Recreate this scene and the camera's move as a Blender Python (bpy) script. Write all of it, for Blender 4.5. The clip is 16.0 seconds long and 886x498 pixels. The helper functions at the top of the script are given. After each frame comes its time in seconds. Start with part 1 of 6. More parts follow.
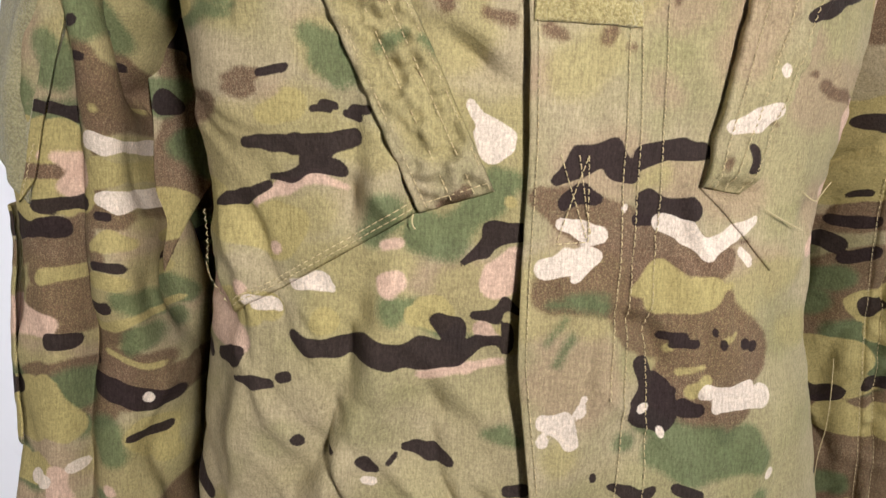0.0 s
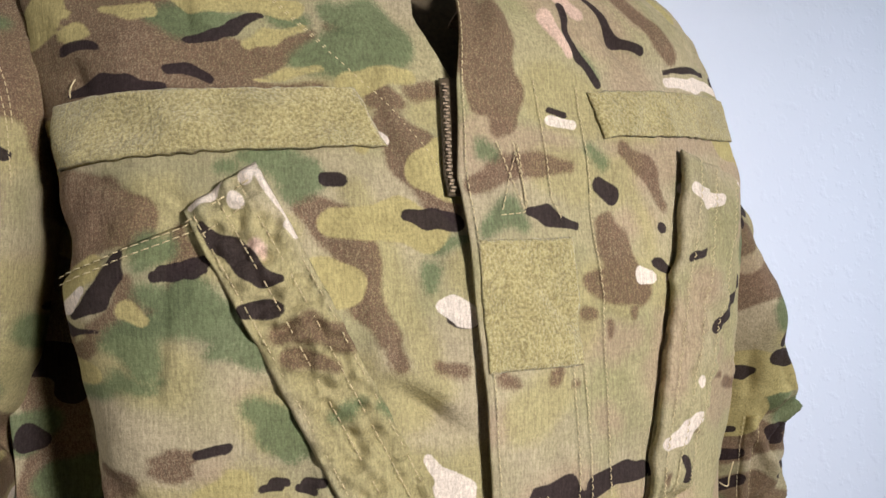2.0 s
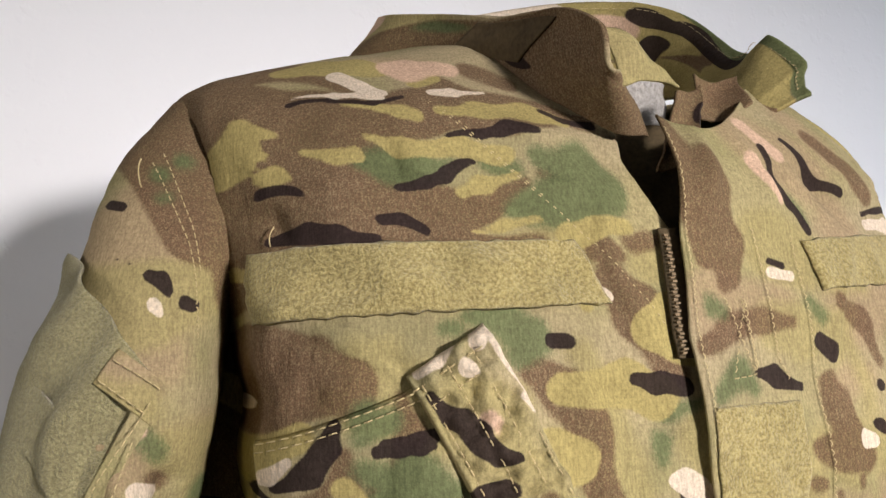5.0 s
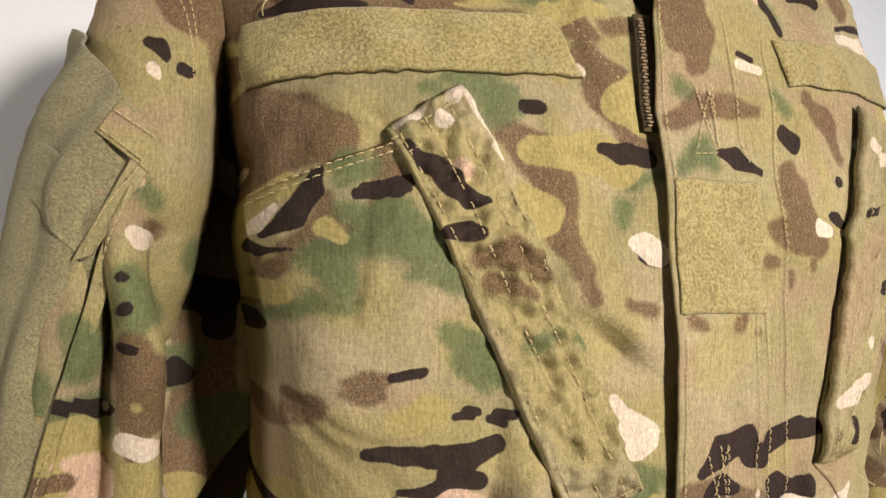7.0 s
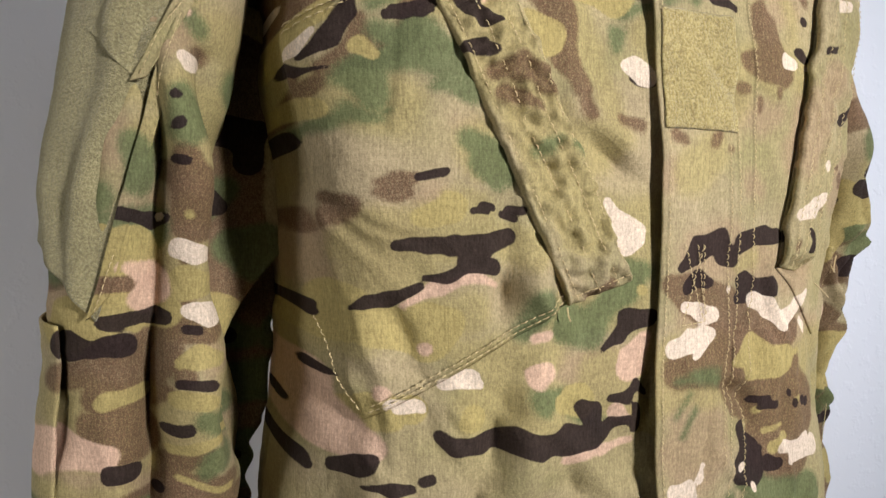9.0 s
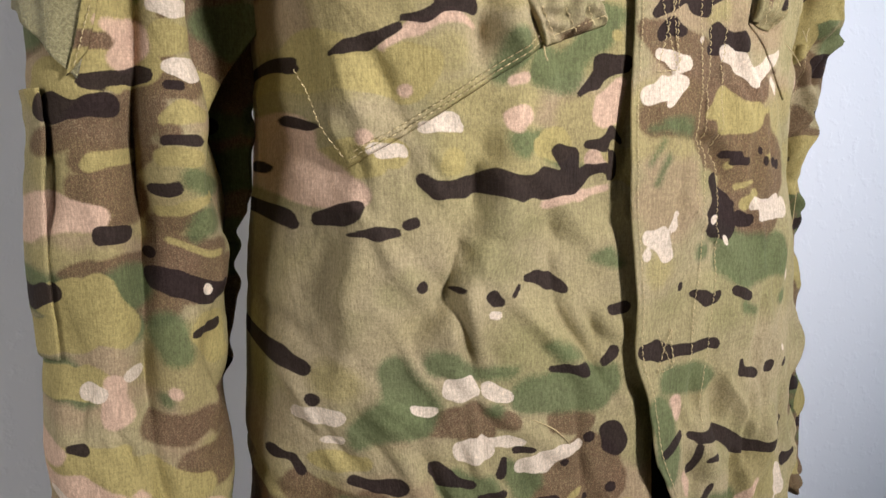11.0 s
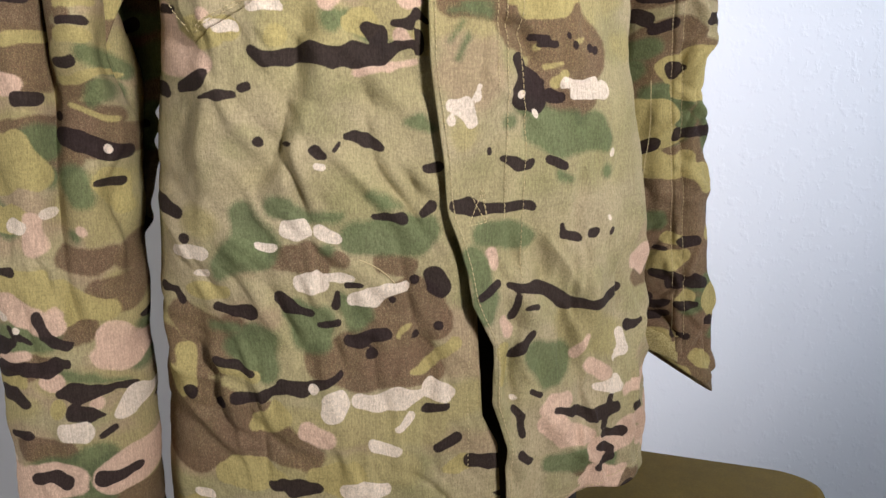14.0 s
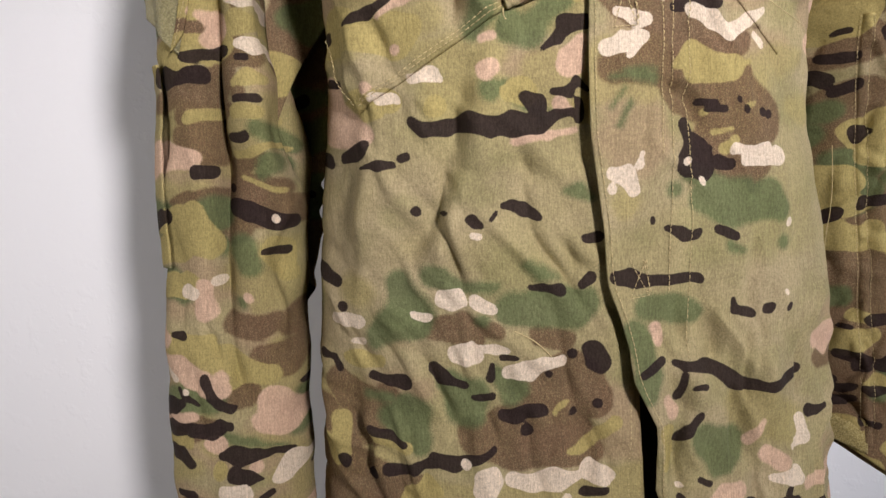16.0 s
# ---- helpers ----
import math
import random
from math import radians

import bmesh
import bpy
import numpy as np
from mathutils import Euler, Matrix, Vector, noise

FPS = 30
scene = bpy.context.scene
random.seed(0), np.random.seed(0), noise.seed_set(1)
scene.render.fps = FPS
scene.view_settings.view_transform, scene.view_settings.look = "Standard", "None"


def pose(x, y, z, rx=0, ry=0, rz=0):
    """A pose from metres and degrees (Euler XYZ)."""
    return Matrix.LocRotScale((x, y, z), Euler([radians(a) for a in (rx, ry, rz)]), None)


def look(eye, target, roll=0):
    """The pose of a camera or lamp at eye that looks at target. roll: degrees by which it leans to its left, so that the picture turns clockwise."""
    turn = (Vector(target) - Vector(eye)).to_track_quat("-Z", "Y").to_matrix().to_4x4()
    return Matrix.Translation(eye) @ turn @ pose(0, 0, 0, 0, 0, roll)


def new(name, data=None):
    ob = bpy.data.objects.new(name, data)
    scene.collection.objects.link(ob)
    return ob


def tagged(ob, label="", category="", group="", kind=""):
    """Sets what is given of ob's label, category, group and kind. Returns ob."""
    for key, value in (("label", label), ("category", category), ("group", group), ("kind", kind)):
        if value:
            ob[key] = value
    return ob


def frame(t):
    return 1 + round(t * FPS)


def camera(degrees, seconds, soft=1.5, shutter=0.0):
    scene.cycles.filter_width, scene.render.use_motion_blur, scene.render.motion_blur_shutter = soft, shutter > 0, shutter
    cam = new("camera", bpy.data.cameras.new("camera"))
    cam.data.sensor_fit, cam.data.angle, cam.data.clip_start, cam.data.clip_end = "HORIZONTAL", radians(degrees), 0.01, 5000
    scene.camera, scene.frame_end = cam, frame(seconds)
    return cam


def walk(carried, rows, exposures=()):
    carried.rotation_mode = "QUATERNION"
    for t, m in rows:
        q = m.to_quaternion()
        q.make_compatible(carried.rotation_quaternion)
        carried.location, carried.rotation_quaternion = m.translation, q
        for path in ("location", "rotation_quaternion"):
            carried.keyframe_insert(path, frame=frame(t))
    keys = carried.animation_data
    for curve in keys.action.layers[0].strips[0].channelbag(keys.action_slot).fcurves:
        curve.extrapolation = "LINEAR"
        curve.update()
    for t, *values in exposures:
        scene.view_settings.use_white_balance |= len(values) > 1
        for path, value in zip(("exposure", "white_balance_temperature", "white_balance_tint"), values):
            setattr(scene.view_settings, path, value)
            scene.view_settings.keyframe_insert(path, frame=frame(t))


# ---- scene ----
cam = camera(55.9, 16.0, soft=1.5)
PATH = [
    (0, (-0.0077, 0.0018, 0.8249), (0.0004, 0.3993, 0.7808), 1.72),
    (0.5, (-0.0479, 0.0191, 0.8499), (-0.0091, 0.4165, 0.8264), 1.16),
    (1, (-0.0800, 0.0428, 0.8717), (0.0038, 0.4336, 0.8553), -1.32),
    (1.5, (-0.0837, 0.0406, 0.8954), (0.0186, 0.4272, 0.8859), -2.54),
    (2, (-0.0804, 0.0290, 0.9181), (0.0381, 0.4108, 0.9316), -2.45),
    (2.5, (-0.0910, 0.0299, 0.9314), (0.0360, 0.4081, 0.9595), -2.36),
    (3, (-0.1094, 0.0333, 0.9505), (0.0216, 0.4089, 0.9924), -2.05),
    (3.2, (-0.1168, 0.0364, 0.9602), (0.0153, 0.4111, 1.0061), -1.78),
    (5.3, (-0.1551, 0.0767, 0.9494), (-0.0395, 0.4562, 1.0005), -1.91),
    (5.5, (-0.1568, 0.0694, 0.9429), (-0.0432, 0.4503, 0.9882), -1.75),
    (6, (-0.1641, 0.0625, 0.9209), (-0.0522, 0.4448, 0.9575), -1.01),
    (6.5, (-0.1556, 0.0600, 0.9079), (-0.0405, 0.4421, 0.9358), -0.41),
    (7, (-0.1476, 0.0581, 0.8887), (-0.0319, 0.4405, 0.9079), 0.13),
    (7.5, (-0.1502, 0.0489, 0.8671), (-0.0389, 0.4329, 0.8796), 0.41),
    (8, (-0.1599, 0.0382, 0.8451), (-0.0460, 0.4217, 0.8473), 0.62),
    (8.5, (-0.1768, 0.0240, 0.8461), (-0.0522, 0.4041, 0.8398), 0.31),
    (9, (-0.1803, 0.0210, 0.8358), (-0.0509, 0.3993, 0.8256), -0.49),
    (9.5, (-0.1899, 0.0146, 0.8225), (-0.0598, 0.3923, 0.8029), -1.81),
    (10, (-0.1857, 0.0407, 0.7998), (-0.0448, 0.4131, 0.7616), -2.70),
    (10.2, (-0.1910, 0.0412, 0.7897), (-0.0431, 0.4105, 0.7473), -2.36),
    (12.3, (-0.1544, -0.0718, 0.7365), (-0.0491, 0.3090, 0.6741), -2.38),
    (12.5, (-0.1472, -0.0753, 0.7319), (-0.0431, 0.3054, 0.6672), -2.67),
    (13, (-0.1325, -0.0889, 0.7224), (-0.0326, 0.2923, 0.6544), -3.12),
    (13.5, (-0.1040, -0.1089, 0.7119), (-0.0104, 0.2742, 0.6450), -3.04),
    (14, (-0.0703, -0.1186, 0.7095), (0.0180, 0.2659, 0.6434), -1.63),
    (14.5, (-0.0623, -0.1163, 0.7199), (0.0045, 0.2733, 0.6584), 0.91),
    (15, (-0.0703, -0.1097, 0.7213), (-0.0260, 0.2842, 0.6680), 0.88),
    (15.5, (-0.0653, -0.0954, 0.6909), (-0.0437, 0.3021, 0.6524), -2.09),
    (16, (-0.0672, -0.1069, 0.7074), (-0.0523, 0.2917, 0.6778), -2.16),
]
EXPOSURES = [(0.0, -0.1, 6000, 15), (2.0, -0.15, 5800, 15), (3.0, -0.1, 6000, 15), (5.5, -0.1, 6500, 15), (7.0, -0.1, 6800, 15), (8.0, -0.1, 6450, 15), (9.0, -0.1, 6150, 15), (12.5, 0.05, 6050, 15), (14.0, 0.05, 6000, 15), (16.0, -0.17, 6300, 17)]
walk(cam, [(t, look(eye, target, roll)) for t, eye, target, roll in PATH], EXPOSURES)

# ---- light ----
world = bpy.data.worlds.new("room_air")
scene.world = world
world.use_nodes = True
world.node_tree.nodes["Background"].inputs[0].default_value = (0.85, 0.92, 1.0, 1)
world.node_tree.nodes["Background"].inputs[1].default_value = 0.008


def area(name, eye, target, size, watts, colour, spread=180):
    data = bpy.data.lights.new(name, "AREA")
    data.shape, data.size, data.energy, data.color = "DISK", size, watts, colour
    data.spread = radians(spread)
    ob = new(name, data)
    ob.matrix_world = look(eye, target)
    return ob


LAMP = (0.58, -1.44, 1.08)
area("desk_lamp_light", LAMP, (0.0, 0.42, 0.88), 0.22, 4.3, (1.0, 0.955, 0.91), 48)
# Added mid-room fill for the right wall, cone narrowed to spare the jacket.
area("right_wall_fill", (2.2, -0.6, 1.4), (0.95, 0.80, 0.90), 0.7, 3.4, (0.88, 0.94, 1.0), 46)
area("side_window_light", (3.2, 0.40, 1.35), (-0.6, 0.72, 1.0), 0.6, 11.0, (0.84, 0.92, 1.0))
area("ceiling_light", (0.1, -0.1, 2.38), (0.1, 0.5, 0.9), 1.3, 1.6, (1.0, 0.96, 0.92), 150)
# Added fill from the left with no seen source; lifts the shaded wall.
area("left_wall_fill", (-1.9, 0.1, 0.9), (-0.6, 0.8, 0.5), 0.8, 5.2, (1.0, 0.955, 0.88), 100)

# ---- small tools ----
def hashed(i, j, seed):
    h = (i * 374761393 + j * 668265263 + seed * 982451653) & 0xFFFFFFFF
    h = ((h ^ (h >> 13)) * 1274126177) & 0xFFFFFFFF
    return ((h ^ (h >> 16)) & 0xFFFF) / 32767.5 - 1.0


def wave(x, y, size, seed=0):
    """Smooth noise between -1 and 1 with cells of the given size."""
    x, y = np.asarray(x, float) / size + 500.0, np.asarray(y, float) / size + 500.0
    i, j = np.floor(x).astype(np.int64), np.floor(y).astype(np.int64)
    u, v = x - i, y - j
    u, v = u * u * (3 - 2 * u), v * v * (3 - 2 * v)
    a, b = hashed(i, j, seed), hashed(i + 1, j, seed)
    c, d = hashed(i, j + 1, seed), hashed(i + 1, j + 1, seed)
    return (a * (1 - u) + b * u) * (1 - v) + (c * (1 - u) + d * u) * v


def step(a, b, x):
    t = np.clip((x - a) / (b - a), 0, 1)
    return t * t * (3 - 2 * t)


def along(x, z, x0, z0, x1, z1):
    """Distance to a segment and the place along it (0 to 1)."""
    dx, dz = x1 - x0, z1 - z0
    t = np.clip(((x - x0) * dx + (z - z0) * dz) / (dx * dx + dz * dz + 1e-12), 0, 1)
    return np.hypot(x - x0 - t * dx, z - z0 - t * dz), t


# ---- the printed cloth: inks laid one over another ----
INKS = ("tan", "olive", "brown", "green", "moss", "pink", "dark", "cream")


class Print:
    """Blots of ink, in millimetres across and up: chains of discs (x, z, radius)."""

    def __init__(self):
        self.blots = {ink: [] for ink in INKS}

    def __call__(self, ink, *flat):
        self.blots[ink].append([tuple(v / 1000.0 for v in flat[n : n + 3]) for n in range(0, len(flat), 3)])

    def scatter(self, seed, x0, x1, z0, z1, count, inks=INKS, keep=None):
        """Random blots of the same kind, where nothing shows clearly."""
        rnd = random.Random(seed)
        for _ in range(count):
            ink = rnd.choice(inks)
            x, z = rnd.uniform(x0, x1), rnd.uniform(z0, z1)
            r = rnd.uniform(3, 7) if ink in ("dark", "cream") else rnd.uniform(6, 14)
            flat = []
            for _ in range(rnd.randint(2, 4)):
                flat += [x, z, r * rnd.uniform(0.5, 1.1)]
                x, z = x + rnd.uniform(0.8, 2.2) * r, z + rnd.uniform(-0.6, 0.6) * r
            self(ink, *flat)

    def fields(self, x, z):
        wx = x + 0.0024 * wave(x, z, 0.014, 3) + 0.0005 * wave(x, z, 0.0055, 4)
        wz = z + 0.0020 * wave(x, z, 0.013, 5) + 0.0005 * wave(x, z, 0.0055, 6)
        out = {}
        for ink in INKS:
            f = np.full(x.shape, 0.012)
            grow, soft = (1.0, 0.0025) if ink in ("dark", "cream") else (1.15, 0.005)
            for chain in self.blots[ink]:
                c = np.array(chain)
                m = (
                    (wx > (c[:, 0] - c[:, 2]).min() - 0.012) & (wx < (c[:, 0] + c[:, 2]).max() + 0.012)
                    & (wz > (c[:, 1] - c[:, 2]).min() - 0.012) & (wz < (c[:, 1] + c[:, 2]).max() + 0.012)
                )
                if not m.any():
                    continue
                px, pz, g = wx[m], wz[m], None
                for (ax, az, ar), (bx, bz, br) in zip(chain, chain[1:] or chain):
                    d, t = along(px, pz, ax, az, bx, bz)
                    d = d - grow * (ar + (br - ar) * t)
                    if g is None:
                        g = d
                    else:
                        k = soft
                        h = np.clip(0.5 + 0.5 * (g - d) / k, 0, 1)
                        g = g * (1 - h) + d * h - k * h * (1 - h)
                f[m] = np.minimum(f[m], g)
            out[ink] = f
        return out


# ---- materials ----
def srgb(r, g, b):
    return tuple(((v / 255.0 + 0.055) / 1.055) ** 2.4 if v > 10 else v / 3300.0 for v in (r, g, b)) + (1.0,)


def material(name):
    m = bpy.data.materials.new(name)
    m.use_nodes = True
    return m, m.node_tree, m.node_tree.nodes["Principled BSDF"]


def node(tree, kind, **values):
    n = tree.nodes.new(kind)
    for key, value in values.items():
        n.inputs[int(key[1:]) if key[0] == "i" and key[1:].isdigit() else key.replace("_", " ")].default_value = value
    return n


def noise_node(tree, vector, scale, detail=4.0, stretch=(1, 1, 1)):
    mp = tree.nodes.new("ShaderNodeMapping")
    mp.inputs["Scale"].default_value = stretch
    tree.links.new(vector, mp.inputs["Vector"])
    n = node(tree, "ShaderNodeTexNoise", Scale=scale, Detail=detail, Roughness=0.6)
    tree.links.new(mp.outputs[0], n.inputs["Vector"])
    return n.outputs["Fac"]


def remap(tree, value, a, b, c, d, smooth=False):
    n = tree.nodes.new("ShaderNodeMapRange")
    n.interpolation_type = "SMOOTHSTEP" if smooth else "LINEAR"
    for k, v in zip(("From Min", "From Max", "To Min", "To Max"), (a, b, c, d)):
        n.inputs[k].default_value = v
    tree.links.new(value, n.inputs["Value"])
    return n.outputs["Result"]


def mixed(tree, fac, a, b, blend="MIX"):
    n = tree.nodes.new("ShaderNodeMix")
    n.data_type, n.blend_type = "RGBA", blend
    for socket, value in ((n.inputs[0], fac), (n.inputs[6], a), (n.inputs[7], b)):
        if isinstance(value, (float, int, tuple)):
            socket.default_value = value
        else:
            tree.links.new(value, socket)
    return n.outputs[2]


def add_bump(tree, bsdf, pairs):
    normal = None
    for height, strength, distance in pairs:
        b = node(tree, "ShaderNodeBump", Strength=strength, Distance=distance)
        tree.links.new(height, b.inputs["Height"])
        if normal is not None:
            tree.links.new(normal, b.inputs["Normal"])
        normal = b.outputs[0]
    tree.links.new(normal, bsdf.inputs["Normal"])


COLOURS = dict(
    khaki=srgb(170, 155, 121), tan=srgb(166, 143, 113), olive=srgb(163, 150, 102), brown=srgb(106, 82, 62),
    green=srgb(96, 108, 72), moss=srgb(170, 155, 100), pink=srgb(208, 176, 150), dark=srgb(50, 40, 38), cream=srgb(222, 205, 182),
)


def camouflage():
    m, tree, bsdf = material("printed_ripstop_cloth")
    co = tree.nodes.new("ShaderNodeTexCoord").outputs["Object"]
    broad = remap(tree, noise_node(tree, co, 9.0, 2.0, (1, 1, 1.6)), 0.38, 0.62, 0, 1, True)
    colour = mixed(tree, broad, COLOURS["khaki"], srgb(163, 151, 110))
    drift = remap(tree, noise_node(tree, co, 15.0, 3.0, (1, 1, 1.5)), 0.46, 0.66, 0, 0.5, True)
    colour = mixed(tree, drift, colour, srgb(138, 134, 88))
    ragged = noise_node(tree, co, 1300.0, 2.0, (1, 1, 0.7))
    speck = noise_node(tree, co, 1700.0, 2.0, (1, 1, 0.8))
    edges = {"tan": 0.0048, "olive": 0.0040, "brown": 0.0014, "moss": 0.0007, "green": 0.0026, "pink": 0.0009}
    cover = {"tan": 0.84, "olive": 0.84, "brown": 0.95, "green": 0.84}
    for ink in INKS:
        a = tree.nodes.new("ShaderNodeAttribute")
        a.attribute_name = "ink_" + ink
        edge = edges.get(ink, 0.00035)
        stray = 0.0004 + 1.8 * edge if ink in edges else 0.0007
        wob = tree.nodes.new("ShaderNodeMath")
        wob.operation = "MULTIPLY_ADD"
        tree.links.new(ragged, wob.inputs[0])
        wob.inputs[1].default_value = stray
        tree.links.new(a.outputs["Fac"], wob.inputs[2])
        fac = remap(tree, wob.outputs[0], stray / 2 - edge, stray / 2 + edge, cover.get(ink, 0.97), 0, True)
        if ink in ("brown", "tan"):
            # these inks are printed in fine dots that let the ground through
            dots = tree.nodes.new("ShaderNodeMath")
            dots.operation = "MULTIPLY"
            tree.links.new(fac, dots.inputs[0])
            tree.links.new(remap(tree, speck, 0.36, 0.56, 0.58, 1.0), dots.inputs[1])
            fac = dots.outputs[0]
        colour = mixed(tree, fac, colour, COLOURS[ink])
    warp = noise_node(tree, co, 420.0, 3.0, (2.6, 2.6, 0.14))
    weft = noise_node(tree, co, 420.0, 3.0, (0.22, 0.22, 3.0))
    grain = noise_node(tree, co, 1500.0, 2.0)
    fade = noise_node(tree, co, 26.0, 4.0, (1, 1, 0.6))
    colour = mixed(tree, 1.0, colour, remap(tree, warp, 0.3, 0.7, 0.72, 0.98), "MULTIPLY")
    colour = mixed(tree, 1.0, colour, remap(tree, weft, 0.3, 0.7, 0.94, 1.06), "MULTIPLY")
    twill = noise_node(tree, co, 620.0, 2.0, (1.5, 1.5, 0.8))
    colour = mixed(tree, 1.0, colour, remap(tree, twill, 0.3, 0.7, 0.82, 1.18), "MULTIPLY")
    colour = mixed(tree, 1.0, colour, remap(tree, grain, 0.3, 0.7, 0.88, 1.12), "MULTIPLY")
    colour = mixed(tree, 1.0, colour, remap(tree, fade, 0.3, 0.7, 0.88, 1.10), "MULTIPLY")
    tree.links.new(colour, bsdf.inputs["Base Color"])
    bsdf.inputs["Roughness"].default_value = 0.88
    bsdf.inputs["Specular IOR Level"].default_value = 0.07
    crumple = noise_node(tree, co, 95.0, 4.0)
    add_bump(tree, bsdf, ((crumple, 0.6, 0.0024), (warp, 0.35, 0.0005), (weft, 0.2, 0.0004), (grain, 0.25, 0.0003)))
    return m


def loop_fabric(name, light, shade):
    m, tree, bsdf = material(name)
    co = tree.nodes.new("ShaderNodeTexCoord").outputs["Object"]
    tuft = noise_node(tree, co, 760.0, 4.0)
    fuzz = noise_node(tree, co, 1400.0, 3.0)
    patch = noise_node(tree, co, 55.0, 3.0)
    colour = mixed(tree, remap(tree, tuft, 0.32, 0.68, 0, 1, True), shade, light)
    colour = mixed(tree, 1.0, colour, remap(tree, patch, 0.3, 0.7, 0.88, 1.1), "MULTIPLY")
    colour = mixed(tree, 1.0, colour, remap(tree, fuzz, 0.3, 0.7, 0.82, 1.15), "MULTIPLY")
    tree.links.new(colour, bsdf.inputs["Base Color"])
    bsdf.inputs["Roughness"].default_value = 0.95
    bsdf.inputs["Specular IOR Level"].default_value = 0.1
    bsdf.inputs["Sheen Weight"].default_value = 0.25
    add_bump(tree, bsdf, ((tuft, 0.8, 0.0018), (fuzz, 0.6, 0.0007)))
    return m


def plain(name, colour, rough=0.8, scale=300.0, amount=0.2, bump=0.3, depth=0.0006, metal=0.0, stretch=(1, 1, 1)):
    m, tree, bsdf = material(name)
    co = tree.nodes.new("ShaderNodeTexCoord").outputs["Object"]
    fine, wide = noise_node(tree, co, scale, 4.0, stretch), noise_node(tree, co, scale / 14, 3.0)
    c = mixed(tree, 1.0, colour, remap(tree, fine, 0.3, 0.7, 1 - amount, 1 + amount), "MULTIPLY")
    c = mixed(tree, 1.0, c, remap(tree, wide, 0.3, 0.7, 1 - amount * 0.5, 1 + amount * 0.5), "MULTIPLY")
    tree.links.new(c, bsdf.inputs["Base Color"])
    bsdf.inputs["Roughness"].default_value, bsdf.inputs["Metallic"].default_value = rough, metal
    bsdf.inputs["Specular IOR Level"].default_value = 0.25
    add_bump(tree, bsdf, ((fine, bump, depth),))
    return m


def wall_paint():
    m, tree, bsdf = material("orange_peel_wall_paint")
    co = tree.nodes.new("ShaderNodeTexCoord").outputs["Object"]
    peel, fine, wide = noise_node(tree, co, 60.0, 3.0), noise_node(tree, co, 240.0, 3.0), noise_node(tree, co, 2.5, 3.0)
    c = mixed(tree, remap(tree, wide, 0.3, 0.7, 0, 1), (0.80, 0.81, 0.825, 1), (0.84, 0.845, 0.855, 1))
    tree.links.new(c, bsdf.inputs["Base Color"])
    bsdf.inputs["Roughness"].default_value = 0.6
    bsdf.inputs["Specular IOR Level"].default_value = 0.25
    add_bump(tree, bsdf, ((remap(tree, peel, 0.5, 0.7, 0, 1, True), 0.22, 0.0012), (fine, 0.12, 0.0005)))
    return m


CLOTH = camouflage()
LOOP = loop_fabric("olive_loop_fastener", srgb(186, 171, 116), srgb(138, 124, 76))
SLEEVE_LOOP = loop_fabric("grey_olive_loop_fastener", srgb(160, 152, 112), srgb(128, 121, 86))
THREAD = plain("khaki_sewing_thread", srgb(182, 164, 120), 0.7, 900.0, 0.12)
LINING = plain("brown_olive_lining", srgb(78, 66, 46), 0.9, 500.0, 0.25)
ZIP = plain("dark_brass_zip", srgb(96, 80, 58), 0.5, 600.0, 0.2, metal=0.4)
TERRY = plain("white_terry_cloth", srgb(168, 164, 158), 0.95, 380.0, 0.3, 0.8, 0.002)
SEAT = plain("olive_upholstery", srgb(112, 92, 30), 0.75, 700.0, 0.18, 0.25, 0.0005)
LEG = plain("dark_steel_tube", srgb(48, 46, 44), 0.45, 200.0, 0.1, 0.05, 0.0002, 0.8)
WALL = wall_paint()
CEIL = plain("white_ceiling_paint", srgb(225, 224, 220), 0.9, 120.0, 0.03, 0.1)
FLOOR = plain("grey_carpet", srgb(96, 90, 82), 0.95, 260.0, 0.25, 0.6, 0.002)


# ---- meshes ----
def grid_mesh(name, p, mat, inks=None, solid=0.0, closed=False, parent=None, label=""):
    """A sheet of cloth from a rows x columns array of places."""
    rows, cols = p.shape[:2]
    idx = np.arange(rows * cols).reshape(rows, cols)
    if closed:
        idx = np.concatenate([idx, idx[:, :1]], 1)
    quads = np.stack([idx[:-1, :-1], idx[:-1, 1:], idx[1:, 1:], idx[1:, :-1]], -1).reshape(-1, 4)
    me = bpy.data.meshes.new(name)
    me.vertices.add(rows * cols)
    me.vertices.foreach_set("co", p.reshape(-1, 3).astype(np.float32).ravel())
    me.loops.add(quads.size)
    me.loops.foreach_set("vertex_index", quads.ravel().astype(np.int32))
    me.polygons.add(len(quads))
    me.polygons.foreach_set("loop_start", np.arange(0, quads.size, 4, dtype=np.int32))
    me.polygons.foreach_set("use_smooth", np.ones(len(quads), dtype=bool))
    me.update(calc_edges=True)
    if inks is not None:
        for ink, f in inks.items():
            a = me.attributes.new("ink_" + ink, "FLOAT", "POINT")
            a.data.foreach_set("value", f.reshape(-1).astype(np.float32))
    me.materials.append(mat)
    ob = new(name, me)
    if solid:
        mod = ob.modifiers.new("thickness", "SOLIDIFY")
        mod.thickness, mod.offset, mod.use_even_offset = solid, -1.0, False
    if parent is not None:
        ob.parent = parent
    if label:
        tagged(ob, label)
    return ob


